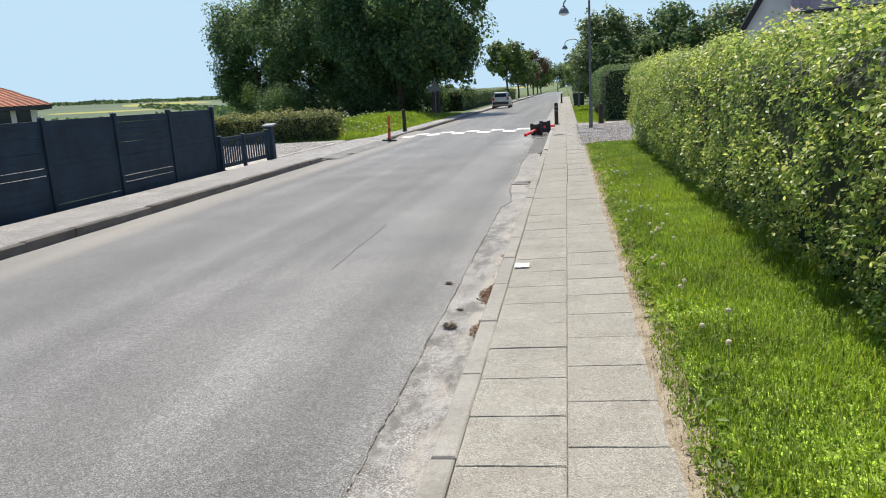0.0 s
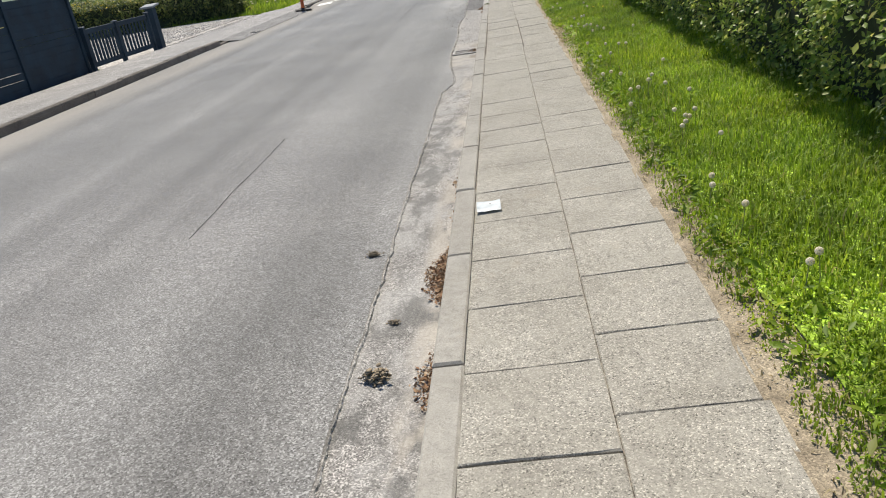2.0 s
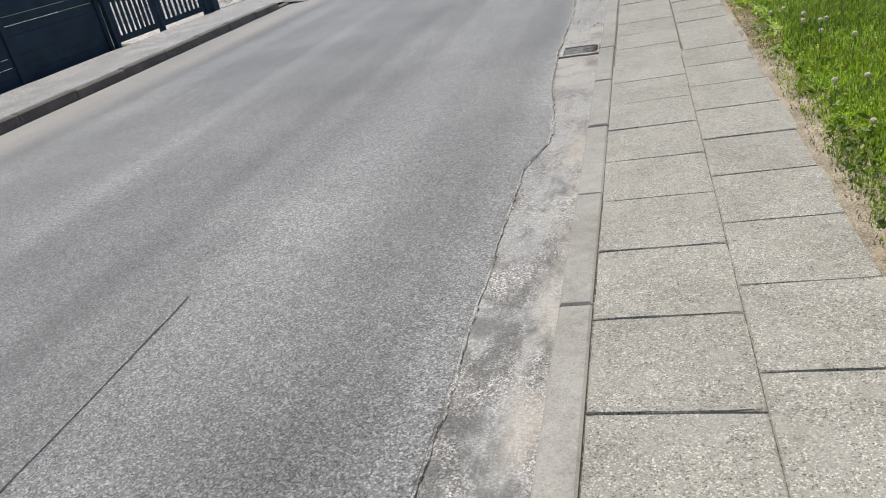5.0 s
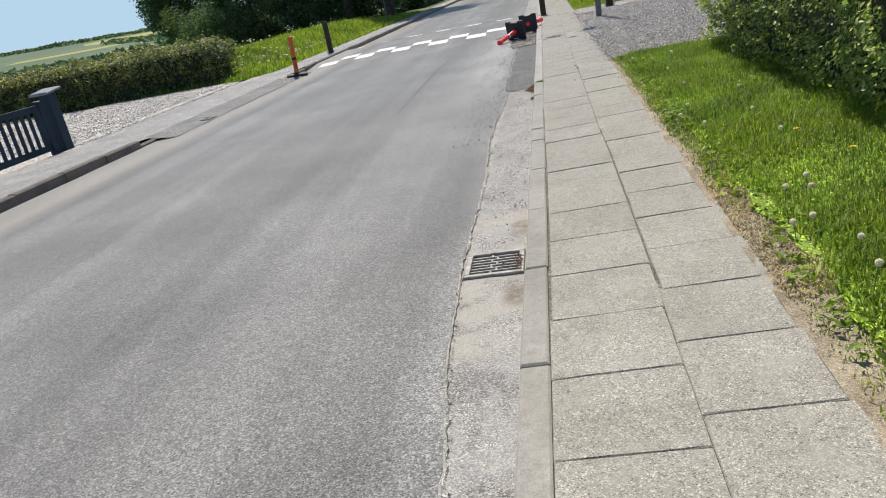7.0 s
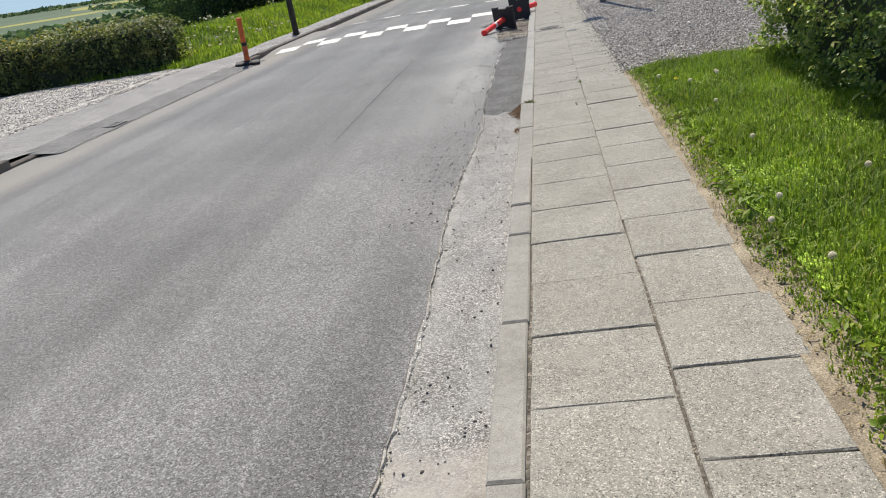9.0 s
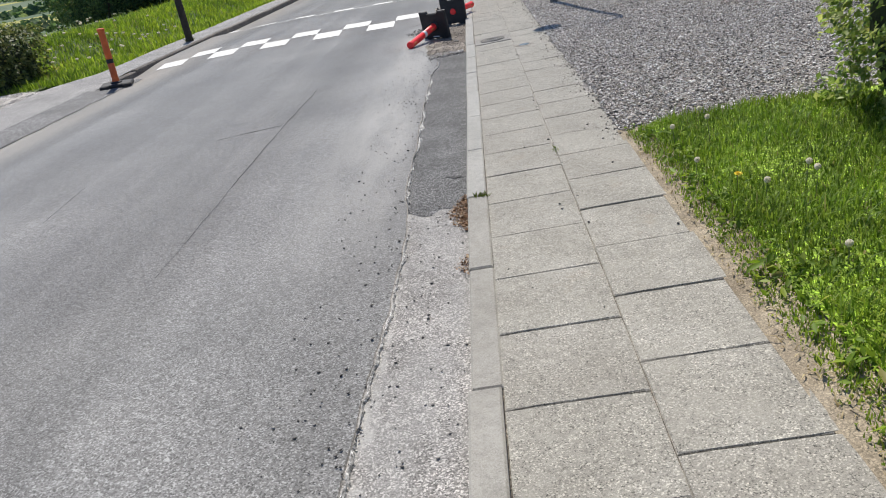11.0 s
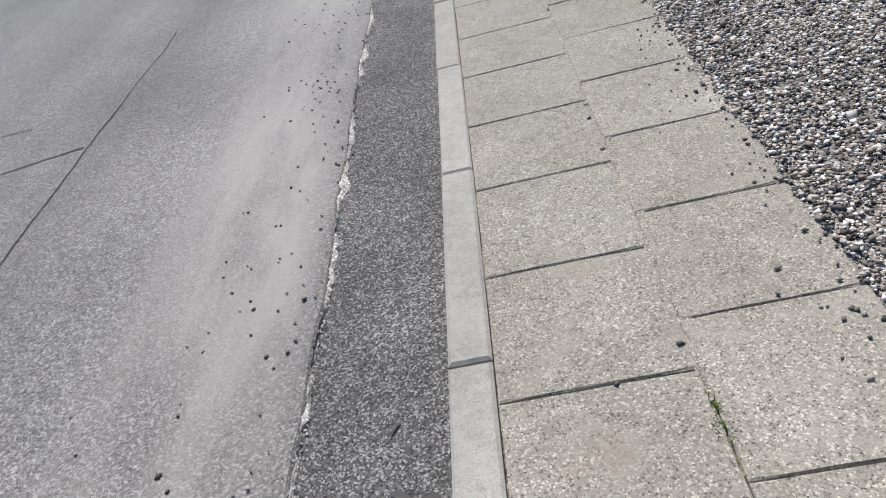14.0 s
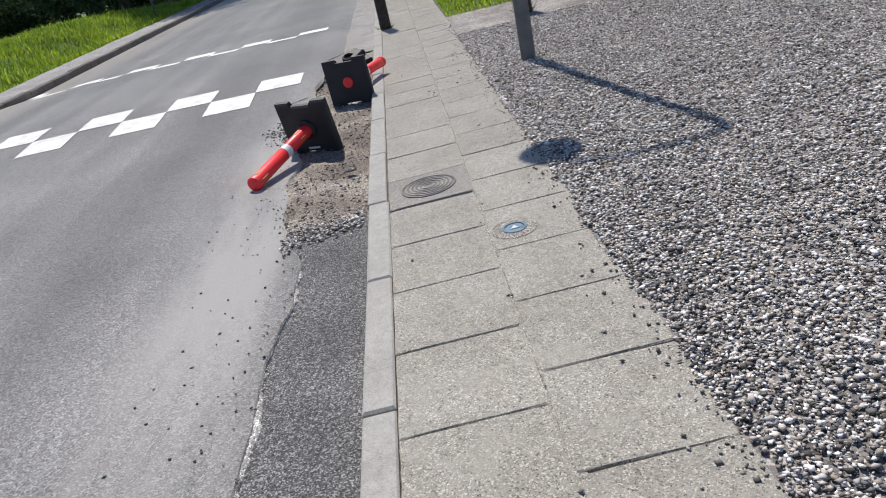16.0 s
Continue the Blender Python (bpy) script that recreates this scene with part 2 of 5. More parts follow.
def grass_material(name, lo, mid, hi, share=0.35, rough=0.55):
    n = Nodes(name, rough, 0, 0.5)
    c = n.ramp(n.random_island(), (0.0, lo), (0.55, mid), (0.93, hi), (1.0, (0.33, 0.29, 0.12)))
    patch = n.ramp(n.noise(1.7, 3), (0.3, 0.72), (0.7, 1.25))
    c = n.mix(1.0, c, patch, "MULTIPLY")
    c = n.mix(1.0, c, n.ramp(n.noise(0.55, 2), (0.35, (0.74, 0.80, 0.85)), (0.65, (1.22, 1.16, 1.0))), "MULTIPLY")
    n.colour(c)
    n.leafy(c, share)
    return n.mat


M["blade"] = grass_material("grass_blade", (0.135, 0.23, 0.020), (0.26, 0.39, 0.026), (0.43, 0.53, 0.06), 0.5)
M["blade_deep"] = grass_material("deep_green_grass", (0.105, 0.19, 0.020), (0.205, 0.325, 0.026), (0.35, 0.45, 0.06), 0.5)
M["blade_dull"] = grass_material("rough_grass", (0.12, 0.19, 0.025), (0.22, 0.31, 0.045), (0.36, 0.40, 0.12), 0.45)
M["straw"] = grass_material("straw", (0.22, 0.17, 0.095), (0.36, 0.29, 0.165), (0.52, 0.44, 0.27), 0.2)
M["hedge_leaf"] = grass_material("hedge_leaf", (0.15, 0.25, 0.055), (0.31, 0.42, 0.09), (0.62, 0.65, 0.19), 0.6, 0.42)
M["shaggy_leaf"] = grass_material("shaggy_leaf", (0.08, 0.12, 0.035), (0.16, 0.20, 0.055), (0.32, 0.33, 0.10), 0.5)
M["dark_leaf"] = grass_material("dark_leaf", (0.09, 0.15, 0.075), (0.15, 0.22, 0.10), (0.24, 0.31, 0.13), 0.45)
M["tree_leaf"] = grass_material("tree_leaf", (0.05, 0.105, 0.05), (0.10, 0.18, 0.072), (0.22, 0.33, 0.11), 0.46, 0.75)
M["light_leaf"] = grass_material("light_leaf", (0.06, 0.12, 0.025), (0.11, 0.19, 0.04), (0.18, 0.26, 0.07), 0.35)
M["red_leaf"] = grass_material("copper_leaf", (0.07, 0.045, 0.025), (0.12, 0.08, 0.04), (0.17, 0.13, 0.05), 0.3)
# near-black colour that carries the shade deep inside the hedges
M["core"] = plain("hedge_inner_shade", (0.026, 0.038, 0.018), 1.0, 0, 0.5, 6, 0.8, 40)
M["bark"] = plain("bark", (0.075, 0.058, 0.042), 0.95, 0, 0.45, 5, 0.9, 30)
M["turf"] = stone_ground("turf", (0.14, 0.22, 0.02), (0.20, 0.31, 0.028), (0.27, 0.38, 0.05), 60, 2.2, bump=1.0).mat


def field_material():
    n = Nodes("fields", 0.9)
    near = n.ramp(n.noise(0.8, 5), (0.3, (0.05, 0.085, 0.018)), (0.7, (0.10, 0.145, 0.03)))
    cell = n.t.nodes.new("ShaderNodeTexVoronoi")
    n.link(n.scaled(0.0062, 0.0038, 0.0), cell.inputs["Vector"])
    cell.inputs["Scale"].default_value = 1.0
    sep = n.t.nodes.new("ShaderNodeSeparateColor")
    n.link(cell.outputs["Color"], sep.inputs[0])
    # far field colours are greyed, with the distance haze painted in
    far = n.ramp(sep.outputs[0], (0.0, (0.05, 0.095, 0.05)), (0.3, (0.08, 0.12, 0.07)), (0.56, (0.36, 0.33, 0.07)), (0.61, (0.06, 0.10, 0.065)), (0.85, (0.10, 0.14, 0.085)), hard=True)
    far = n.mix(0.3, far, near)
    edge = n.t.nodes.new("ShaderNodeMapRange")
    n.link(n.split(0), edge.inputs["Value"])
    edge.inputs["From Min"].default_value = -40
    edge.inputs["From Max"].default_value = -70
    n.colour(n.mix(edge.outputs[0], near, far))
    n.bump(n.noise(25, 3), 0.6, 0.05)
    return n.mat


M["field"] = field_material()


def pebble_material(name, stops):
    n = Nodes(name, 0.75, 0, 0.4)
    c = n.ramp(n.random_island(), *stops)
    c = n.mix(0.5, c, n.ramp(n.noise(160, 3), (0.3, 0.6), (0.7, 1.3)), "MULTIPLY")
    n.colour(c)
    n.bump(n.noise(220, 2), 0.3, 0.003)
    return n.mat


M["pebble"] = pebble_material("pebbles", ((0.0, (0.055, 0.05, 0.047)), (0.2, (0.16, 0.15, 0.14)), (0.34, (0.35, 0.295, 0.24)), (0.46, (0.40, 0.38, 0.37)), (0.58, (0.60, 0.53, 0.45)), (0.71, (0.54, 0.52, 0.50)), (0.84, (0.80, 0.77, 0.73)), (1.0, (0.95, 0.93, 0.90))))
M["chips"] = pebble_material("stone_chips", ((0.0, (0.06, 0.056, 0.052)), (0.6, (0.15, 0.14, 0.13)), (0.9, (0.3, 0.28, 0.25)), (1.0, (0.55, 0.52, 0.48))))
M["gravel_bed"] = stone_ground("gravel_bed", (0.15, 0.14, 0.132), (0.24, 0.225, 0.212), (0.34, 0.32, 0.30), 95, 2.0, bump=1.0).mat
M["pale_gravel"] = stone_ground("pale_gravel", (0.29, 0.272, 0.25), (0.39, 0.37, 0.345), (0.50, 0.478, 0.45), 55, 1.2, bump=1.0).mat
M["pale_pebble"] = pebble_material("pale_pebbles", ((0.0, (0.20, 0.185, 0.17)), (0.5, (0.44, 0.415, 0.385)), (1.0, (0.80, 0.77, 0.72))))
M["bark_chips"] = pebble_material("dry_leaves", ((0.0, (0.16, 0.085, 0.045)), (0.5, (0.30, 0.17, 0.09)), (0.85, (0.42, 0.29, 0.17)), (1.0, (0.6, 0.52, 0.4))))
M["clod"] = plain("dried_clod", (0.27, 0.22, 0.155), 1.0, 0, 0.4, 40, 1.0, 160)
M["paint"] = plain("road_paint", (0.64, 0.64, 0.62), 0.7, 0, 0.2, 6, 0.5, 130)
M["crack"] = plain("crack_filler", (0.075, 0.072, 0.07), 0.9, 0, 0.3, 8, 0.5, 90)
M["iron"] = plain("cast_iron", (0.10, 0.095, 0.09), 0.6, 0.6, 0.35, 14, 0.5, 90)
M["frame_iron"] = plain("worn_grey_iron", (0.24, 0.23, 0.215), 0.55, 0.3, 0.35, 18, 0.6, 110)
M["blue_iron"] = plain("blue_painted_iron", (0.08, 0.14, 0.19), 0.5, 0.2, 0.4, 30, 0.5, 120)
M["near_black"] = plain("pit_shade_and_spot", (0.012, 0.012, 0.012), 1.0)
M["fence"] = plain("fence_paint", (0.009, 0.027, 0.044), 0.75, 0, 0.35, 3, 0.4, 70)
M["cap"] = plain("grey_cap", (0.19, 0.205, 0.22), 0.5, 0.2, 0.15)
M["orange"] = plain("orange_plastic", (0.95, 0.035, 0.038), 0.42, 0, 0.12, 7, 0.1, 60)
M["orange_old"] = plain("faded_orange_plastic", (0.62, 0.12, 0.025), 0.5, 0, 0.25, 7, 0.1, 60)
M["white_band"] = plain("reflective_band", (0.72, 0.73, 0.74), 0.3, 0, 0.1)
M["rubber"] = plain("black_rubber", (0.018, 0.018, 0.020), 0.65, 0, 0.3, 9, 0.3, 80)
M["steel"] = plain("galvanised_steel", (0.13, 0.135, 0.135), 0.55, 0.25, 0.2, 7, 0.2, 60)
M["lamp_grey"] = plain("lamp_grey_paint", (0.20, 0.22, 0.24), 0.45, 0.2, 0.15)
M["lens"] = plain("lamp_lens", (0.7, 0.72, 0.72), 0.25, 0, 0.05)
M["post_wood"] = plain("weathered_post", (0.045, 0.036, 0.028), 0.9, 0, 0.4, 12, 0.8, 60)
M["render"] = plain("white_render", (0.74, 0.73, 0.70), 0.9, 0, 0.06, 1.5, 0.4, 60)
M["roof_red"] = plain("red_roof_tile", (0.34, 0.115, 0.065), 0.8, 0, 0.3, 3, 0.5, 30)
M["roof_dull"] = plain("weathered_roof_sheet", (0.52, 0.35, 0.335), 0.8, 0, 0.25, 2, 0.5, 30)
M["dark_trim"] = plain("dark_trim", (0.03, 0.032, 0.036), 0.6)
M["glass"] = plain("window_glass", (0.02, 0.025, 0.03), 0.06, 0, 0.1)
M["car_paint"] = plain("silver_car_paint", (0.52, 0.52, 0.51), 0.3, 0.3, 0.06)
M["red_lens"] = plain("red_lens", (0.4, 0.02, 0.02), 0.2)
M["plate"] = plain("plate_white", (0.75, 0.75, 0.72), 0.5)
M["paper"] = plain("grimy_white_card", (0.44, 0.49, 0.52), 0.5, 0, 0.12, 30, 0.5, 90)
fl = Nodes("seed_fluff", 1.0)
fc = fl.ramp(fl.noise(60, 2), (0.3, (0.86, 0.83, 0.74)), (0.7, (0.93, 0.90, 0.82)))
fl.colour(fc)
fl.leafy(fc, 0.7)
M["fluff"] = fl.mat
M["yellow"] = plain("yellow_petals", (0.78, 0.56, 0.02), 0.7, 0, 0.2, 90)
M["stem"] = plain("stem", (0.17, 0.20, 0.08), 0.6)
M["bin"] = plain("dark_green_plastic", (0.018, 0.03, 0.028), 0.5)


# ---- mesh tools ----
class Geo:
    """Collects vertices and faces for one mesh."""

    def __init__(self):
        self.v, self.f = [], []

    def add(self, vs, fs):
        k = len(self.v)
        self.v += [tuple(p) for p in vs]
        self.f += [tuple(i + k for i in f) for f in fs]
        return self

    def box(self, c, s, rz=0.0, m=None, cham=0.0):
        """A box round c; cham: chamfer of its upper edges."""
        hx, hy, hz = s[0] / 2, s[1] / 2, s[2] / 2
        if cham:
            lv = [(hx, hy, -hz), (hx, hy, hz - cham), (hx - cham, hy - cham, hz)]
        else:
            lv = [(hx, hy, -hz), (hx, hy, hz)]
        vs = [(sx * a, sy * b, z) for a, b, z in lv for sx, sy in ((-1, -1), (1, -1), (1, 1), (-1, 1))]
        n = len(lv)
        fs = [(3, 2, 1, 0), tuple(4 * (n - 1) + i for i in range(4))]
        for l in range(n - 1):
            fs += [(4 * l + i, 4 * l + (i + 1) % 4, 4 * l + 4 + (i + 1) % 4, 4 * l + 4 + i) for i in range(4)]
        t = Matrix.Translation(c) @ (m or Matrix.Rotation(rz, 4, "Z"))
        return self.add([t @ Vector(p) for p in vs], fs)

    def tube(self, pts, radii, n=10, closed=True):
        """A round tube along points."""
        pts = [Vector(p) for p in pts]
        k = len(self.v)
        up = Vector((0.31, 0.95, 0.02))
        for i, p in enumerate(pts):
            d = (pts[min(i + 1, len(pts) - 1)] - pts[max(i - 1, 0)]).normalized()
            a = d.cross(up).normalized()
            b = d.cross(a)
            for j in range(n):
                w = 2 * math.pi * j / n
                self.v.append(tuple(p + (a * math.cos(w) + b * math.sin(w)) * radii[i]))
        for i in range(len(pts) - 1):
            for j in range(n):
                self.f.append((k + i * n + j, k + i * n + (j + 1) % n, k + (i + 1) * n + (j + 1) % n, k + (i + 1) * n + j))
        if closed:
            self.f.append(tuple(k + j for j in range(n - 1, -1, -1)))
            self.f.append(tuple(k + (len(pts) - 1) * n + j for j in range(n)))
        return self

    def lathe(self, prof, n=24, c=(0, 0, 0)):
        """Turns a profile of (radius, height) about the z axis."""
        k = len(self.v)
        for r, z in prof:
            for j in range(n):
                w = 2 * math.pi * j / n
                self.v.append((c[0] + r * math.cos(w), c[1] + r * math.sin(w), c[2] + z))
        for i in range(len(prof) - 1):
            for j in range(n):
                self.f.append((k + i * n + j, k + i * n + (j + 1) % n, k + (i + 1) * n + (j + 1) % n, k + (i + 1) * n + j))
        return self

    def grid(self, nu, nv, fn):
        """A sheet of nu by nv cells from fn(i, j)."""
        k = len(self.v)
        for i in range(nu + 1):
            for j in range(nv + 1):
                self.v.append(tuple(fn(i, j)))
        for i in range(nu):
            for j in range(nv):
                a = k + i * (nv + 1) + j
                self.f.append((a, a + nv + 1, a + nv + 2, a + 1))
        return self

    def mesh(self, name, mat, smooth=False, bevel=0.0):
        me = bpy.data.meshes.new(name)
        me.from_pydata(self.v, [], self.f)
        bm = bmesh.new()
        bm.from_mesh(me)
        bmesh.ops.recalc_face_normals(bm, faces=bm.faces)
        if bevel:
            sharp = [e for e in bm.edges if len(e.link_faces) == 2 and e.calc_face_angle(0) > 0.6]
            bmesh.ops.bevel(bm, geom=sharp, offset=bevel, segments=2, affect="EDGES", profile=0.5)
        bm.to_mesh(me)
        bm.free()
        me.materials.append(M[mat])
        if smooth:
            me.polygons.foreach_set("use_smooth", [True] * len(me.polygons))
            me.set_sharp_from_angle(angle=radians(40))
        return me


def raw_mesh(name, verts, faces, mat, smooth=False):
    """A mesh from numpy arrays: verts (n, 3), faces (m, k)."""
    me = bpy.data.meshes.new(name)
    k = faces.shape[1]
    me.vertices.add(len(verts))
    me.vertices.foreach_set("co", np.ascontiguousarray(verts, dtype=np.float32).ravel())
    me.loops.add(faces.size)
    me.loops.foreach_set("vertex_index", np.ascontiguousarray(faces, dtype=np.int32).ravel())
    me.polygons.add(len(faces))
    me.polygons.foreach_set("loop_start", np.arange(0, faces.size, k, dtype=np.int32))
    me.update(calc_edges=True)
    me.validate()
    me.materials.append(M[mat])
    if smooth:
        me.polygons.foreach_set("use_smooth", [True] * len(me.polygons))
    return me


def part(name, geo, mat, parent, label="", smooth=False, bevel=0.0):
    me = geo.mesh(name, mat, smooth, bevel) if isinstance(geo, Geo) else geo
    ob = new(name, me)
    ob.parent = parent
    return tagged(ob, label)


def thing(name, label, category, group="", kind="", at=None):
    ob = new(name)
    ob.empty_display_size = 0.1
    if at is not None:
        ob.matrix_basis = at
    return tagged(ob, label, category, group, kind)


def setting(name, geo, mat, label, category, kind="structure", smooth=False):
    me = geo.mesh(name, mat, smooth) if isinstance(geo, Geo) else geo
    return tagged(new(name, me), label, category, "", kind)


def wob(*p, s=1.0, k=0):
    """Smooth noise in -1 to 1."""
    return noise.noise(Vector((p[0] * s + 3.1 * k, (p[1] if len(p) > 1 else 0) * s + 7.7 * k, (p[2] if len(p) > 2 else 0) * s)))


def smooth_step(a, b, x):
    t = min(1, max(0, (x - a) / (b - a)))
    return t * t * (3 - 2 * t)


STONE = np.array([(1, 0, 0), (0, 1, 0), (-1, 0, 0), (0, -1, 0), (0, 0, 1), (0, 0, -1),
                 (0.62, 0.62, 0.45), (-0.62, 0.62, 0.45), (-0.62, -0.62, 0.45), (0.62, -0.62, 0.45)], float)
STONE_FACES = np.array([(4, 6, 7), (4, 7, 8), (4, 8, 9), (4, 9, 6), (0, 1, 6), (1, 2, 7), (2, 3, 8), (3, 0, 9),
              (6, 1, 7), (7, 2, 8), (8, 3, 9), (9, 0, 6), (5, 1, 0), (5, 2, 1), (5, 3, 2), (5, 0, 3)])


def pebbles(xyz, size, flat=0.62, coarse=False):
    """Small rough stones, one octahedron-like body each. size: array of half widths."""
    n = len(xyz)
    if coarse:
        base = np.array([(1, 0.1, 0.1), (0.1, 1, 0.25), (-1, -0.1, 0.1), (-0.1, -1, 0.2), (0, 0, 1), (0, 0, -1)], float)
        f = np.array([(4, 0, 1), (4, 1, 2), (4, 2, 3), (4, 3, 0), (5, 1, 0), (5, 2, 1), (5, 3, 2), (5, 0, 3)])
    else:
        base, f = STONE, STONE_FACES
    m = len(base)
    v = base[None] * (1 + rng.uniform(-0.28, 0.28, (n, m, 3)))
    v *= size[:, None, None] * np.stack([rng.uniform(0.8, 1.35, n), rng.uniform(0.65, 1.0, n), flat * rng.uniform(0.7, 1.2, n)], 1)[:, None, :]
    a = rng.uniform(0, 6.28, n)
    t = rng.normal(0, 0.35, n)
    y, z = v[:, :, 1] * np.cos(t)[:, None] - v[:, :, 2] * np.sin(t)[:, None], v[:, :, 1] * np.sin(t)[:, None] + v[:, :, 2] * np.cos(t)[:, None]
    x = v[:, :, 0].copy()
    v = np.stack([x * np.cos(a)[:, None] - y * np.sin(a)[:, None], x * np.sin(a)[:, None] + y * np.cos(a)[:, None], z], 2)
    v += np.asarray(xyz)[:, None, :]
    faces = (f[None] + m * np.arange(n)[:, None, None]).reshape(-1, 3)
    return v.reshape(-1, 3), faces


def blades(xyz, height, width=0.006, lean=0.5):
    """Bent, tapered grass blades."""
    n = len(xyz)
    a = rng.uniform(0, 6.28, n)
    out = np.stack([np.cos(a), np.sin(a), np.zeros(n)], 1)
    side = np.stack([-np.sin(a), np.cos(a), np.zeros(n)], 1)
    up = np.array((0, 0, 1.0))
    b = rng.uniform(0.1, 1.0, n)[:, None] * lean
    h = height[:, None]
    w = (width * rng.uniform(0.6, 1.4, n))[:, None]
    p = np.asarray(xyz)
    mid = p + up * h * 0.55 + out * h * b * 0.3
    tip = p + up * h * (1 - 0.35 * b) + out * h * b
    v = np.stack([p - side * w, p + side * w, mid + side * w * 0.8, mid - side * w * 0.8, tip], 1)
    k = 5 * np.arange(n)[:, None]
    f = np.concatenate([k + np.array([[0, 1, 2]]), k + np.array([[0, 2, 3]]), k + np.array([[3, 2, 4]])], 0)
    return v.reshape(-1, 3), f


def leaves(p, nrm, size, droop=0.3, aspect=0.62):
    """Folded, pointed leaves at p, facing about along nrm."""
    n = len(p)
    nrm = nrm + rng.normal(0, 0.55, (n, 3))
    nrm /= np.linalg.norm(nrm, axis=1)[:, None]
    d = rng.normal(0, 1, (n, 3)) + np.array((0, 0, -droop))
    d -= nrm * (d * nrm).sum(1)[:, None]
    d /= np.linalg.norm(d, axis=1)[:, None]
    s = np.cross(nrm, d)
    L = size[:, None]
    w = L * aspect * 0.5
    base = p - d * L * 0.5
    mid = p - nrm * L * 0.07
    tip = p + d * L * 0.5 - nrm * L * 0.12
    v = np.stack([base, mid + s * w + nrm * L * 0.10, tip, mid - s * w + nrm * L * 0.10], 1)
    k = 4 * np.arange(n)[:, None]
    f = np.concatenate([k + np.array([[0, 1, 2]]), k + np.array([[0, 2, 3]])], 0)
    return v.reshape(-1, 3), f


# ---- ground, road and pavements ----
def land(x, y):
    """Height of the ground sheet."""
    if x < 0.47 and (x > -8.15 or (x > -9.0 and y < 29.4)):
        return -0.32
    if x >= 0.47:
        return 0.012 + 0.012 * min(x, 6) - 0.06 * (1 - smooth_step(2.0, 2.6, x)) * (1 - smooth_step(33, 34, y)) - 0.02 * smooth_step(20.3, 20.7, y) * (1 - smooth_step(32.6, 33.2, y))
    bank = 0.55 * smooth_step(30.5, 34, y) * (1 - smooth_step(46, 60, y)) * smooth_step(-8.5, -10.6, x) * (1 - smooth_step(-16, -24, x))
    drop = -0.055 * max(0, -x - 13) if x > -140 else -6.98
    hill = 46 * smooth_step(-400, -2300, x) + 20 * smooth_step(700, 2600, y) + (5 * wob(x, y, s=0.0016) if x < -300 else 0)
    return -0.04 + bank + max(drop, -7.5) + hill


def axis(*spans):
    out = []
    for a, b, n in spans:
        out += [a + (b - a) * i / n for i in range(n)]
    return out + [spans[-1][1]]


gx = axis((-4000, -600, 14), (-600, -60, 18), (-60, -20, 10), (-20, -9.0, 22), (-9.0, -8.99, 1), (-8.99, -8.2, 2), (-8.2, -8.1, 1), (-8.1, 0.46, 4), (0.46, 0.48, 1), (0.48, 6, 12), (6, 60, 8), (60, 4000, 8))
gy = axis((-4000, -40, 8), (-40, 0, 4), (0, 60, 80), (60, 200, 14), (200, 4500, 24))
setting("ground", Geo().grid(len(gx) - 1, len(gy) - 1, lambda i, j: (gx[i], gy[j], land(gx[i], gy[j]))), "field",
        "green meadow and fields falling away to low hills", "ground", smooth=True)


def hump(y):
    return 0.085 * smooth_step(29.0, 30.8, y) * (1 - smooth_step(33.8, 35.6, y))


def road_z(x, y):
    u = (x + 4.0) / 3.1
    return -0.052 - 0.024 * u * u - 0.04 * smooth_step(-5.2, -7.0, x) + hump(y) * (1 - smooth_step(-1.5, -0.9, x)) + 0.004 * wob(x, y, s=1.1)


def seam(y):
    """The ragged edge between the road and the gutter strip."""
    base = -0.965 + 0.10 * smooth_step(10.65, 11.1, y) * (1 - smooth_step(11.4, 12.5, y)) - 0.035 * smooth_step(12.3, 13.2, y) - 0.05 * smooth_step(15.3, 16.6, y)
    base += 0.055 * smooth_step(17.3, 19.1, y) - 0.048 * smooth_step(19.6, 20.1, y) - 0.015 * smooth_step(21, 23, y) + 0.065 * smooth_step(24.25, 24.75, y) * (1 - smooth_step(25.2, 25.5, y))
    return base + 0.016 * wob(y, s=0.9) + 0.011 * wob(y, s=4.5, k=2) + 0.011 * wob(y, s=14, k=4) + 0.006 * wob(y, s=37, k=6) - (0.16 * smooth_step(25.4, 26.2, y) + 0.14 * wob(y, s=1.4, k=9)) * (1 - smooth_step(31.2, 32.2, y)) * smooth_step(25.2, 26, y)


ry = axis((-8, 0, 16), (0, 34, 408), (34, 70, 72), (70, 260, 60))
rx = [0.0, 0.0025, 0.035, 0.08, 0.16, 0.28, 0.42, 0.56, 0.7, 0.84, 0.93, 1.0]


def road_point(i, j):
    y = ry[i]
    e = seam(y) if y < 60 else -0.97
    x = e + (-7.06 - e) * rx[j]
    return (x, y, road_z(x, y) - (0.035 if j == 0 else 0.004 if j == 1 else 0))


setting("road", Geo().grid(len(ry) - 1, len(rx) - 1, road_point), "asphalt", "worn light grey asphalt road with long pale wheel tracks", "road", smooth=True)


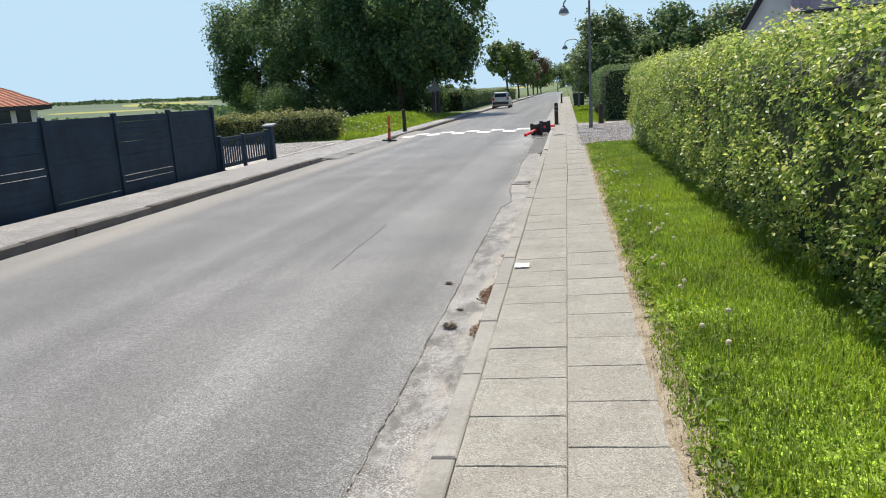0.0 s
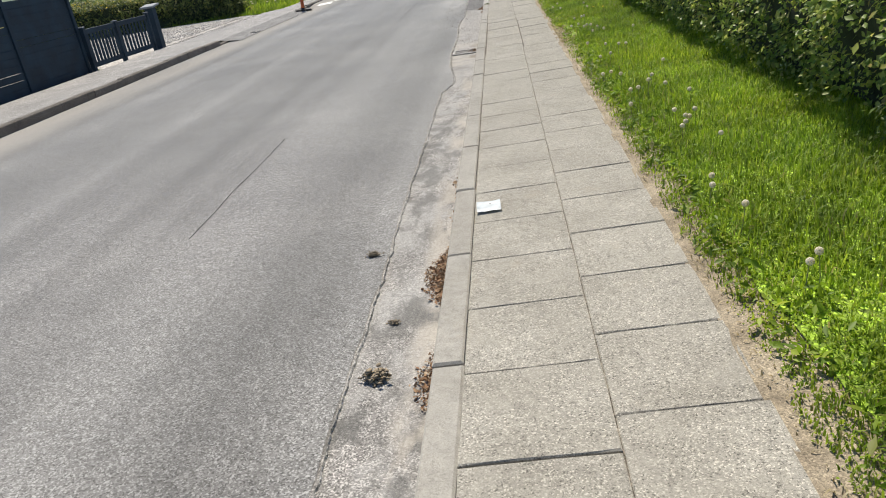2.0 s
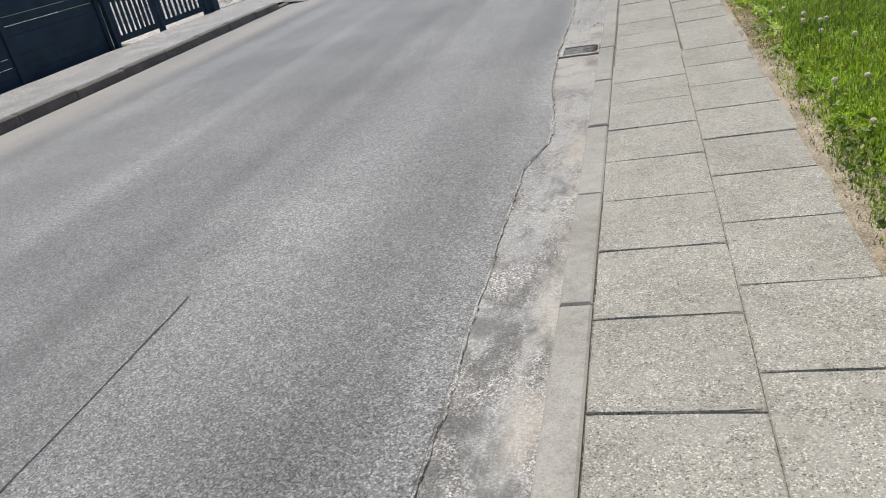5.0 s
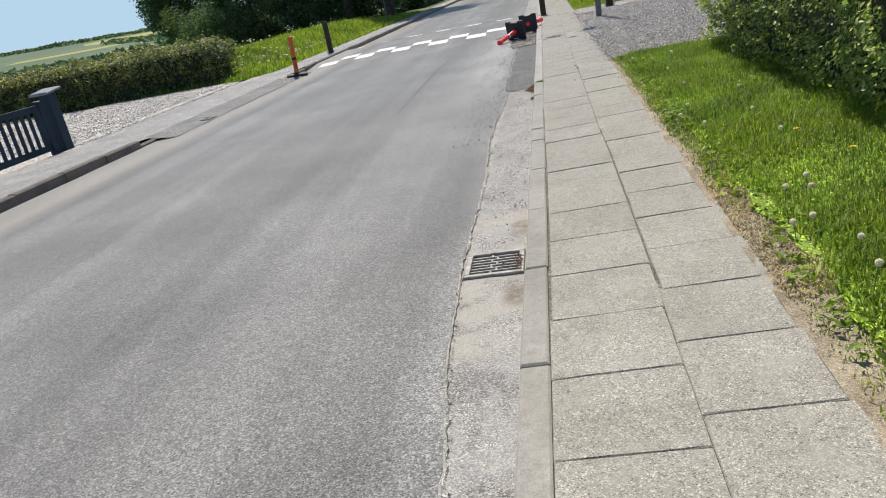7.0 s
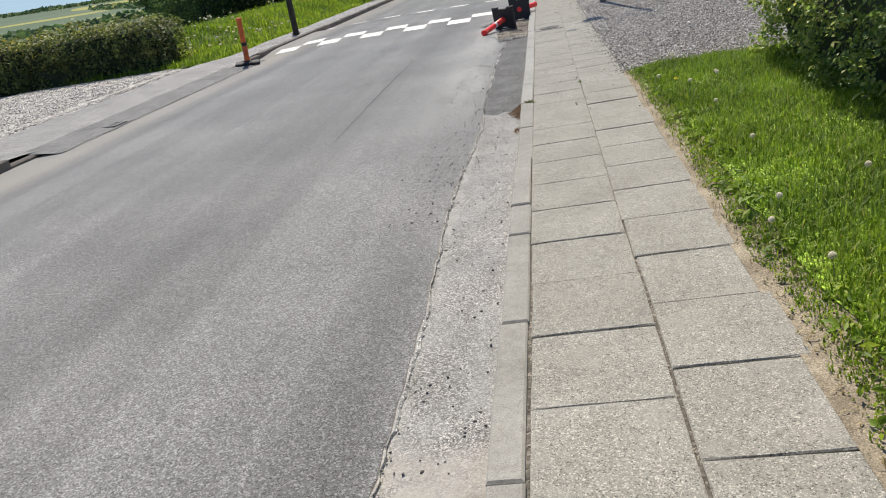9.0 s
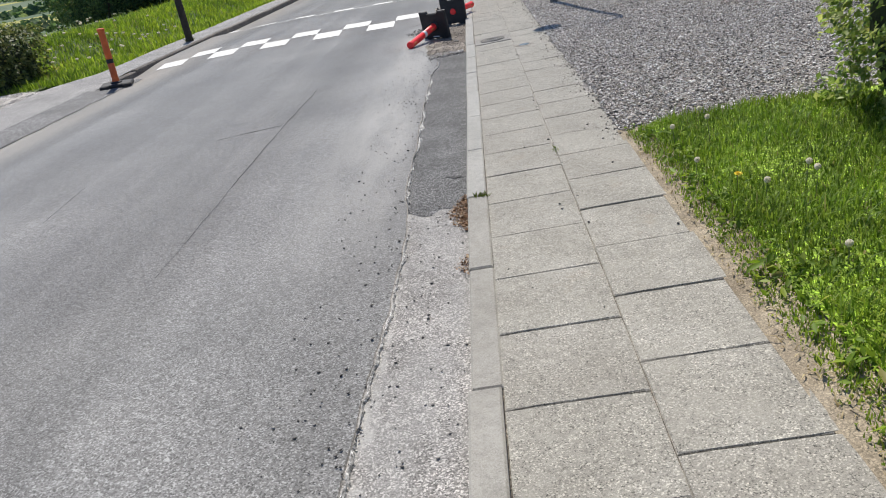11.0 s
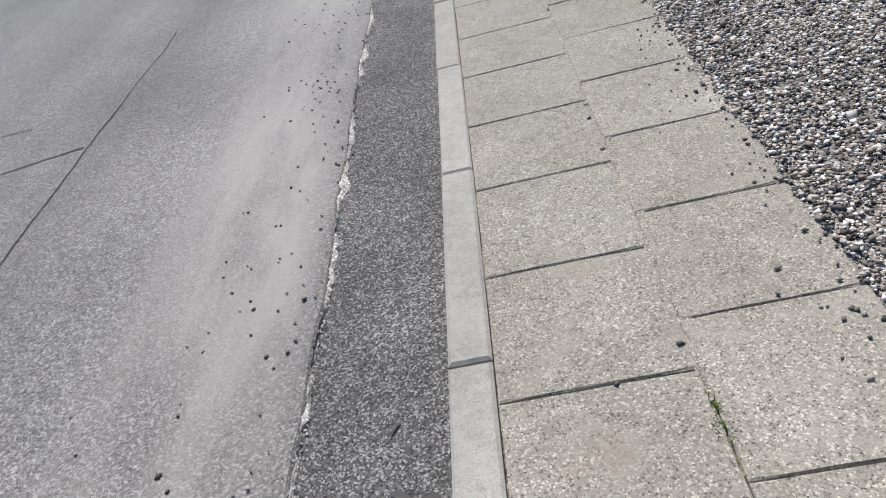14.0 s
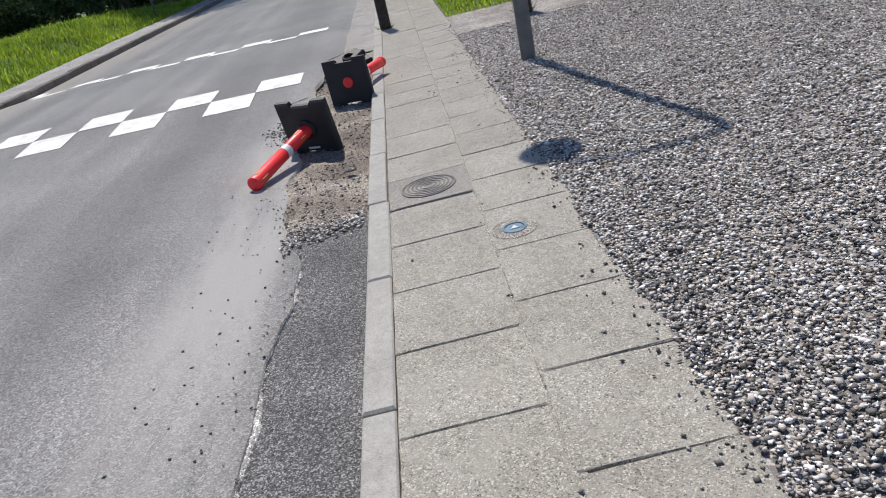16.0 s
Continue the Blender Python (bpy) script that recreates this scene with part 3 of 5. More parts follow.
def strip(name, y0, y1, mat, z, label, rough=0.004, step=0.06, ragged=0.0):
    n = int((y1 - y0) / step)
    xs = [i / 14 for i in range(15)]

    def fn(i, j):
        y = y0 + (y1 - y0) * i / n
        if i == 0:
            y += ragged * (0.5 * xs[j] - 0.25 + 0.5 * wob(j, s=0.31) + 0.25 * wob(j, s=0.9, k=3))
        a, b = min(-0.90, seam(y) - 0.06), -0.56
        x = a + (b - a) * xs[j]
        zz = z if mat != "gutter" else -0.083 - 0.002 * smooth_step(10, 12.5, y)
        return (x, y, zz + rough * wob(x, y, s=9) + rough * 0.6 * wob(x, y, s=27, k=3))
    return setting(name, Geo().grid(n, len(xs) - 1, fn), mat, label, "gutter", smooth=True)


def broken_edge(y0, y1, w, label):
    """The crumbled, pale lip where the road surface breaks off beside the gutter."""
    n = int((y1 - y0) / 0.018)

    def fn(i, j):
        y = y0 + (y1 - y0) * i / n
        e = seam(y)
        q = max(0.0, 0.35 + 0.9 * wob(y, s=2.7, k=5) + 0.5 * wob(y, s=9, k=8) + 0.35 * wob(y, s=31, k=2)) * w
        x = e + (-0.25 * q, 0.25 * q, 0.7 * q, q + 0.002)[j] + 0.003 * wob(y, j, s=40)
        z = road_z(e, y)
        return (x, y, z + (-0.002, 0.0035, -0.003, -0.02)[j] + 0.002 * wob(y, j, s=26))
    return setting("road_edge", Geo().grid(n, 3, fn), "pale_lip", label, "road edge")


broken_edge(1.5, 10.0, 0.009, "worn edge of the asphalt beside the old gutter")
broken_edge(10.0, 19.3, 0.02, "crumbled pale edge of the asphalt beside the gutter")
broken_edge(19.9, 25.3, 0.032, "crumbled pale edge of the asphalt beside the dark patch")
strip("gutter_strip", -8, 19.75, "gutter", -0.094, "worn pale gutter strip of coarse old asphalt beside the kerb")
strip("gutter_patch", 19.7, 25.68, "fresh", -0.083, "fresh dark grey asphalt patch filling the gutter", 0.003, 0.06, 0.25)
strip("broken_gutter", 25.6, 32.0, "rubble", -0.098, "broken gutter full of earth and loose chippings", 0.012, 0.04)
strip("gutter_far", 31.9, 120, "gutter", -0.083, "worn pale gutter strip running on down the road", 0.003, 0.4)

# bed under the pavement, then its slabs
SLOPE = 0.03
TILT = math.atan(SLOPE)
pavement = setting("pavement", Geo().box((-0.06, 58, -0.0018 - 0.058), (1.10, 132, 0.09), m=Matrix.Rotation(-TILT, 4, "Y")), "joint", "two-column pavement of square concrete slabs with soil joints", "pavement")
kerb = setting("kerb", Geo().box((-0.56, 58, -0.13), (0.10, 132, 0.14)), "joint", "low concrete kerb along the pavement", "kerb")
MANHOLE_Y = 25.75


def slab_mesh(w, l, h=0.05, seed=0, mat="slab"):
    """One slab with a worn, slightly uneven rim."""
    rr = random.Random(seed)
    g = Geo()
    n = 5
    ring = []
    for s in range(4):
        for k in range(n):
            t = k / n * 2 - 1
            p = ((t, -1), (1, t), (-t, 1), (-1, -t))[s]
            ring.append(p)
    m = len(ring)
    vs = []
    for lvl, (inset, z) in enumerate(((0, -h), (0, -0.005), (0.0035, 0.0))):
        for px, py in ring:
            j = rr.uniform(-0.0012, 0.0018) if lvl else 0
            cx = 0.008 if abs(px) == 1 and abs(py) == 1 and lvl == 2 else 0
            vs.append((px * (w / 2 - inset - cx * 0.4 - j), py * (l / 2 - inset - cx * 0.4 - j), z))
    fs = [tuple(range(2 * m, 3 * m))]
    for lvl in range(2):
        fs += [(lvl * m + i, lvl * m + (i + 1) % m, (lvl + 1) * m + (i + 1) % m, (lvl + 1) * m + i) for i in range(m)]
    return g.add(vs, fs).mesh("slab", mat)


left_slabs = [slab_mesh(0.497, 0.4945, seed=s) for s in range(4)]
right_slabs = [slab_mesh(0.474, 0.4945, seed=9 + s) for s in range(4)]


def lay(name, me, parent, x, y, z, rx=0.0, rz=0.0):
    ob = new(name, me)
    ob.parent = parent
    ob.matrix_basis = Matrix.Translation((x, y, z)) @ Matrix.Rotation(-TILT, 4, "Y") @ Euler((rx, R.gauss(0, 0.003), rz)).to_matrix().to_4x4()
    return ob


for k in range(-12, 96):
    y = 4.25 + 0.5 * k
    if abs(y - MANHOLE_Y) > 0.2:
        lay("slab", R.choice(left_slabs), pavement, -0.25 + 0.012 * smooth_step(12.2, 13.0, y) * (1 - smooth_step(15.2, 16.5, y)), y, -0.25 * SLOPE + R.gauss(0, 0.0013), R.gauss(0, 0.0024), R.gauss(0, 0.002))
    y += 0.175
    out = 0.022 * smooth_step(12.2, 13.0, y) * (1 - smooth_step(15.2, 16.5, y))
    lay("slab", R.choice(right_slabs), pavement, 0.239 + out, y, 0.239 * SLOPE + R.gauss(0, 0.0013), R.gauss(0, 0.0024), R.gauss(0, 0.002))
far = Geo()
for k in range(96, 236):
    far.box((-0.25, 4.25 + 0.5 * k, -0.0325), (0.49, 0.49, 0.05)).box((0.24, 4.42 + 0.5 * k, -0.018), (0.47, 0.49, 0.05))
fill = Geo().grid(400, 2, lambda i, j: (-0.012 + 0.022 * j, 20.4 + 11.1 * i / 400, -0.0040 + 0.0025 * wob(i, s=0.21) + 0.002 * wob(i, j, s=1.9)))
tagged(part("joint_sand", fill, "joint_sand", pavement, "pale sand filling the long joint"), kind="stuff")
tagged(part("far_slabs", far, "slab", pavement, "distant run of the same concrete slabs"), kind="stuff")


def kerb_mesh(seed, length=0.994, mat="kerb"):
    g = Geo().box((0, 0, -0.1), (0.122, length, 0.2), cham=0.009)
    rr = random.Random(seed)
    g.v = [(x + rr.uniform(-0.0015, 0.0015), y, z) for x, y, z in g.v]
    return g.mesh("kerb_stone", mat)


# an older run of stones, one cut stone, then a run of newer, paler ones
old_stones = [kerb_mesh(s) for s in range(3)]
new_stones = [kerb_mesh(s, mat="kerb_new") for s in range(3, 6)]
KERB_RUN = [(3.06 + 1.006 * k + 0.503, R.choice(old_stones)) for k in range(-11, 13)] + [(16.385, kerb_mesh(9, 0.475))]
KERB_RUN += [(17.64 + 1.004 * k + 0.502, R.choice(new_stones if k > 1 else old_stones)) for k in range(-1, 34)]
for y, me in KERB_RUN:
    lay("kerb_stone", me, kerb, -0.562 + R.gauss(0, 0.0035), y, -0.008 + R.gauss(0, 0.0025), R.gauss(0, 0.002), R.gauss(0, 0.0016))
far = Geo()
for k in range(34, 104):
    far.box((-0.562, 18.142 + 1.004 * k, -0.11), (0.12, 0.99, 0.2))
tagged(part("far_kerb_stones", far, "kerb", kerb, "distant run of the same kerb stones"), kind="stuff")

# opposite side: kerb, footpath and the dropped crossing
kerb_l = setting("kerb_opposite", Geo().box((-7.13, 60, -0.2), (0.06, 136, 0.14)), "joint", "old dark stone kerb on the far side of the road", "kerb")
old = [Geo().box((0, 0, -0.11), (0.13, 0.99, 0.22), cham=0.018).mesh("kerb_stone", "old_kerb") for _ in range(2)]
for k in range(-8, 72):
    y = 0.9 + k
    low = smooth_step(19.6, 21.2, y) * (1 - smooth_step(27.6, 29.6, y))
    ob = new("kerb_stone", R.choice(old))
    ob.parent = kerb_l
    ob.matrix_basis = Matrix.Translation((-7.12 + R.gauss(0, 0.004), y, 0.022 - 0.10 * low + R.gauss(0, 0.004))) @ Matrix.Rotation(R.gauss(0, 0.004), 4, "Z")


def left_path(i, j):
    y = ly[i]
    w = 1.74 + (0.1 * wob(y, s=0.5) + 0.05 * wob(y, s=3)) * smooth_step(21, 22, y) - 0.12 * smooth_step(21, 22, y) - 0.55 * smooth_step(28.6, 30, y)
    x = -7.17 - w * j / 6
    low = smooth_step(19.8, 21.6, y) * (1 - smooth_step(27.2, 29.4, y))
    return (x, y, 0.012 - 0.085 * low * (1 - j / 6) + 0.005 * wob(x, y, s=2.5) - (0.1 if j == 6 else 0))


ly = axis((-8, 60, 272), (60, 200, 40))
setting("pavement_opposite", Geo().grid(len(ly) - 1, 6, left_path), "left_path", "narrow pale worn asphalt footpath with crumbling edge", "pavement", smooth=True)
setting("crossing_ramp", Geo().grid(60, 4, lambda i, j: (-6.70 - 0.62 * j / 4 + 0.05 * wob(i, s=0.35) * (1 if j == 0 else 0), 20.9 + 7.9 * i / 60, -0.098 + 0.013 * j + 0.004 * wob(i * 0.3, j))),
        "path_dark", "patched dark asphalt ramp in front of the driveway", "ramp", smooth=True)

# thin cracks and seams in the asphalt
def crack(pts, w, label):
    g = Geo()
    dense = []
    for (x0, y0), (x1, y1) in zip(pts, pts[1:]):
        n = max(2, int(math.hypot(x1 - x0, y1 - y0) / 0.06))
        dense += [(x0 + (x1 - x0) * i / n, y0 + (y1 - y0) * i / n) for i in range(n)]
    vs, fs = [], []
    for i, (x, y) in enumerate(dense):
        d = Vector((pts[-1][0] - pts[0][0], pts[-1][1] - pts[0][1])).normalized()
        s = Vector((-d.y, d.x)) * w * (0.45 + 0.75 * abs(wob(x, y, s=3.3)) + 0.3 * R.random())
        o = Vector((-d.y, d.x)) * (0.018 * wob(x, y, s=1.6) + 0.006 * wob(x, y, s=11))
        for q in (-1, 1):
            px, py = x + o.x + q * s.x, y + o.y + q * s.y
            vs.append((px, py, road_z(px, py) + 0.003))
        if i:
            fs.append((2 * i - 2, 2 * i - 1, 2 * i + 1, 2 * i))
    return setting("road_crack", g.add(vs, fs), "crack", label, "crack")


crack([(-2.355, 6.9), (-2.385, 9.4)], 0.0055, "long dark joint between two asphalt lanes")
crack([(-2.49, 19.2), (-2.51, 20.8)], 0.0025, "fine beginning of a joint between two asphalt lanes")
crack([(-2.51, 20.8), (-2.53, 22.0), (-2.52, 24.5)], 0.0055, "long dark open joint between two asphalt lanes")
crack([(-2.56, 22.74), (-2.95, 22.62), (-3.25, 22.50)], 0.011, "short crosswise crack in the asphalt")
crack([(-3.05, 23.15), (-3.3, 23.12)], 0.006, "short crosswise crack in the asphalt")
crack([(-4.0, 20.6), (-4.1, 21.6)], 0.003, "faint long crack in the asphalt")
crack([(-1.35, 29.5), (-1.7, 29.2)], 0.014, "short gaping crack in the asphalt")



def patch_crack(pts, w, z, label):
    """A short ragged opening in the filled gutter."""
    vs, fs = [], []
    for i, (x, y) in enumerate(pts):
        h = w * (0.3 if i in (0, len(pts) - 1) else 0.7 + 0.6 * R.random())
        vs += [(x, y - h, z), (x, y + h, z)]
        if i:
            fs.append((2 * i - 2, 2 * i, 2 * i + 1, 2 * i - 1))
    return setting("road_crack", Geo().add(vs, fs), "crack", label, "crack")


patch_crack([(-0.79, 20.33), (-0.77, 20.325), (-0.755, 20.32), (-0.74, 20.30), (-0.715, 20.285), (-0.69, 20.30), (-0.665, 20.305)], 0.012, -0.0775, "short gaping crack across the dark patch")
patch_crack([(-0.80, 20.50), (-0.785, 20.53), (-0.77, 20.55)], 0.008, -0.0775, "small chip crack in the dark patch")

# checkered hump markings
def marking(name, rows, y0, depth, x_right, count, label):
    holder = thing(name, label, "road marking", kind="structure")
    for k in range(count):
        row = k % 2 if rows == 2 else 0
        x1 = x_right - 0.53 * k
        ya = y0 + (depth if row == 0 else 0)
        g = Geo().grid(6, 6, lambda i, j: (x1 - 0.53 * i / 6 + 0.006 * wob(k, i, j, s=2.1), ya + depth * j / 6 + 0.008 * wob(i, j, k, s=1.7),
                                           road_z(x1 - 0.53 * i / 6, ya + depth * j / 6) + 0.005))
        part("painted_square", g, "paint", holder)


marking("hump_marking", 2, 29.62, 0.54, -1.48, 10, "checkered white squares painted before the road hump")
marking("hump_marking", 2, 34.7, 0.45, -1.5, 11, "checkered white squares painted behind the road hump")

# driveways
def drive_r(i, j):
    x, y = 0.44 + 12 * (i / 60) ** 1.3, 20.45 + 12.4 * j / 60
    return (x, y, 0.004 + 0.012 * min(x, 6) + 0.012 * wob(x, y, s=1.3) + 0.006 * wob(x, y, s=7))


setting("driveway", Geo().grid(60, 60, drive_r), "gravel_bed", "driveway of loose grey and white gravel", "driveway", smooth=True)
def drive_l(x, y):
    """The drive lies just above the land, meeting the footpath at its edge."""
    return max(-0.04, land(x, y) + 0.03)


setting("driveway_opposite", Geo().grid(40, 30, lambda i, j: (-8.62 - (0.4 if j < 9 else 0) - 14 * i / 40, 14.0 + 15.1 * j / 30, drive_l(-8.62 - 14 * i / 40, 14.0 + 15.1 * j / 30) + 0.006 * wob(i * 0.35, j * 0.27))), "pale_gravel",
        "wide gravel driveway across the road", "driveway", smooth=True)


def gravel_cover(n, x0, x1, y0, y1, size, zfn, edge=None):
    x = x0 + (x1 - x0) * rng.random(n) ** 1.25
    y = rng.uniform(y0, y1, n)
    if edge:
        keep = np.array([edge(a, b) for a, b in zip(x, y)])
        x, y = x[keep], y[keep]
    z = np.array([zfn(a, b) for a, b in zip(x, y)])
    return pebbles(np.stack([x, y, z], 1), size * rng.lognormal(0, 0.34, len(x)), 0.52, True)


def g_edge(x, y):
    return x > 0.475 + 0.03 * wob(y, s=2.2) + 0.015 * wob(y, s=9) - (0.05 if y > 24 else 0) * 0.4 and y > 20.48 + 0.08 * wob(x, s=2)


def g_z(x, y):
    return 0.010 + 0.012 * min(x, 6) + 0.012 * wob(x, y, s=1.3) + R.uniform(-0.003, 0.009)


v, f = gravel_cover(175000, 0.42, 4.4, 20.4, 31.0, 0.0084, g_z, g_edge)
v2, f2 = gravel_cover(14000, 4.2, 11, 20.6, 32.5, 0.015, g_z)
tagged(new("gravel", raw_mesh("gravel", np.concatenate([v, v2]), np.concatenate([f, f2 + len(v)]), "pebble")), "loose rounded grey and white gravel stones", "gravel", "", "stuff")
v, f = gravel_cover(14000, -8.7, -15, 21.3, 29, 0.013, lambda x, y: drive_l(x, y) + R.uniform(0.0, 0.01))
tagged(new("gravel", raw_mesh("gravel", v, f, "pale_pebble")), "loose pale gravel on the driveway across the road", "gravel", "", "stuff")


# ---- street things ----
def delineator(name, label, body_mat, h=0.90, holes=True, band="white_band"):
    """A flexible road post on a square rubber plate; its foot at the origin."""
    t = thing(name, label, "traffic post")
    g = Geo()
    s = 0.232
    prof = [(-s, -s), (-s * 0.45, -s), (-s * 0.40, -s * 0.86), (s * 0.40, -s * 0.86), (s * 0.45, -s), (s, -s), (s, s), (s * 0.45, s), (s * 0.40, s * 0.86), (-s * 0.40, s * 0.86), (-s * 0.45, s), (-s, s)]
    n = len(prof)
    vs = [(x, y, z) for z, q in ((0.0, 1.0), (0.04, 1.0), (0.055, 0.93)) for x, y in [(a * q, b * q) for a, b in prof]]
    fs = [tuple(range(n - 1, -1, -1)), tuple(2 * n + i for i in range(n))]
    for l in range(2):
        fs += [(l * n + i, l * n + (i + 1) % n, (l + 1) * n + (i + 1) % n, (l + 1) * n + i) for i in range(n)]
    part("base_plate", g.add(vs, fs), "rubber", t, "black rubber base plate")
    part("socket", Geo().lathe([(0.085, 0.05), (0.082, 0.075), (0.062, 0.085)], 20), "rubber", t)
    part("plug", Geo().lathe([(0.0, -0.012), (0.05, -0.012), (0.055, 0.0)], 20), body_mat, t, "orange plug showing under the plate", True)
    part("tube", Geo().lathe([(0.055, 0.06), (0.056, 0.10), (0.050, 0.14), (0.050, 0.38), (0.047, 0.385), (0.047, 0.455), (0.050, 0.46), (0.050, h - 0.05), (0.056, h - 0.045), (0.057, h - 0.01), (0.048, h), (0.02, h + 0.004), (0.0, h + 0.004)], 24), body_mat, t, "", True)
    part("reflective_band", Geo().lathe([(0.0475, 0.386), (0.0512, 0.388), (0.0512, 0.452), (0.0475, 0.454)], 24), band, t, "white reflective band" if holes else "dark worn band", True)
    if holes:
        part("label", Geo().box((0.0, -0.165, 0.0562), (0.11, 0.018, 0.002)), "white_band", t, "small white maker's label")
        # slots are raised blocks; the darker orange paints the shade of a recess
        for z in (0.2, h - 0.1):
            for k in range(4):
                a = k * math.pi / 2
                part("slot", Geo().box((0.045 * math.cos(a), 0.045 * math.sin(a), z), (0.016, 0.028, 0.085), rz=a), "orange_old", t, "grip slot with its recess shade in darker orange", bevel=0.005)
    return t


def along(foot, tip, spin=0.0):
    """A pose that lays a thing's z axis from foot towards tip."""
    d = (Vector(tip) - Vector(foot)).normalized()
    return Matrix.Translation(foot) @ d.to_track_quat("Z", "Y").to_matrix().to_4x4() @ Matrix.Rotation(spin, 4, "Z")


post = delineator("delineator_post", "fallen orange delineator post on a black rubber base", "orange")
post.matrix_basis = along((-1.09, 27.43, 0.118), (-1.45, 26.69, -0.012), 0.0)
copy_thing(post, along((-0.83, 28.86, 0.125), (-0.53, 29.60, 0.115), -0.03))
spare = thing("base_plate", "loose black rubber post base among the rubble", "traffic post", at=pose(-0.93, 31.1, -0.05, 14, -9, 24))
part("plate", Geo().box((0, 0, 0.02), (0.44, 0.44, 0.05), cham=0.012), "rubber", spare)
part("socket", Geo().lathe([(0.09, 0.04), (0.085, 0.085), (0.06, 0.10), (0.055, 0.05)], 18), "rubber", spare)
part("bracket", Geo().box((0.10, -0.05, 0.075), (0.22, 0.09, 0.06), rz=0.5, cham=0.015), "rubber", spare)
up = delineator("delineator_post", "standing faded orange delineator post by the kerb", "orange_old", 0.95, False, "rubber")
up.matrix_basis = pose(-6.93, 28.24, -0.08, 0, 2.5, 20) @ Matrix.Diagonal((1.15, 1.15, 1.05, 1))


def wooden_post(x, y, z, h, r, lean, label, bands=True):
    t = thing("bollard", label, "bollard", at=pose(x, y, z, 0, lean, 20))
    part("post", Geo().lathe([(r * 1.06, -0.1), (r * 1.02, 0.1), (r, h * 0.6), (r * 0.98, h - 0.03), (r * 0.8, h), (0, h + 0.012)], 14), "post_wood", t, "", True)
    for zz in ((h * 0.62, h * 0.80) if bands else ()):
        part("reflective_band", Geo().lathe([(r * 0.995, zz), (r * 1.04, zz + 0.003), (r * 1.04, zz + 0.035), (r * 0.99, zz + 0.038)], 14), "cap", t, "grey reflective band")
    g = Geo()
    for k in range(26):
        a, rr = R.uniform(0, 6.28), R.uniform(0.4, 1.0) * r * 1.9
        g.tube([(rr * 0.6 * math.cos(a), rr * 0.6 * math.sin(a), 0), (rr * 1.2 * math.cos(a), rr * 1.2 * math.sin(a), R.uniform(0.04, 0.13))], [0.006, 0.001], 4)
    tagged(part("weeds", g, "blade_dull", t, "tuft of weeds at the foot"), "tuft of weeds at the foot", kind="stuff")
    return t


wooden_post(-0.43, 33.2, -0.02, 0.95, 0.085, 0, "dark weathered wooden bollard at the pavement edge")
wooden_post(-7.45, 33.5, 0.0, 1.0, 0.085, 0, "dark wooden bollard on the far footpath", False)
wooden_post(1.44, 31.5, 0.03, 0.80, 0.10, 0, "short dark wooden post beside the gravel drive", False)
wooden_post(-0.46, 76, -0.02, 0.95, 0.085, 0, "dark wooden bollard far along the pavement")


def street_lamp(x, y, label, h=4.66):
    t = thing("street_lamp", label, "street lamp", "street lamps along the pavement", at=pose(x, y, 0.0))
    part("post", Geo().tube([(0, 0, -0.1), (0, 0, 0.03), (0, 0, 1.0), (0, 0, 1.02), (0, 0, h)], [0.075, 0.072, 0.070, 0.050, 0.040], 16), "steel", t, "galvanised steel post", True)
    part("door", Geo().box((0, -0.071, 0.62), (0.08, 0.012, 0.34)), "steel", t, "", bevel=0.003)
    arm = [(0, 0, h)] + [(-0.28 + 0.28 * math.cos(a), 0, h + 0.22 * math.sin(a)) for a in [i * math.pi / 10 for i in range(1, 6)]]
    arm += [(-0.60, 0, h + 0.215), (-0.82, 0, h + 0.13), (-0.93, 0, h - 0.02), (-0.93, 0, h - 0.12)]
    part("arm", Geo().tube(arm, [0.034] * 3 + [0.026] * (len(arm) - 3), 10), "lamp_grey", t, "curved arm over the pavement", True)
    lantern = part("lantern", Geo().lathe([(0.0, 0.02), (0.04, 0.02), (0.055, -0.03), (0.085, -0.05), (0.13, -0.10), (0.175, -0.17), (0.195, -0.25), (0.20, -0.27), (0.185, -0.27)], 24, (-0.93, 0, h - 0.12)), "lamp_grey", t, "bell-shaped grey lantern", True)
    part("lens", Geo().lathe([(0.184, -0.265), (0.15, -0.30), (0.08, -0.33), (0.0, -0.34)], 20, (-0.93, 0, h - 0.12)), "lens", lantern, "milky lamp lens", True)
    return t


lamp = street_lamp(0.93, 28.62, "grey steel street lamp with a curved arm and bell lantern")
for y in (54.5, 78, 102):
    copy_thing(lamp, pose(0.93, y, 0.0))

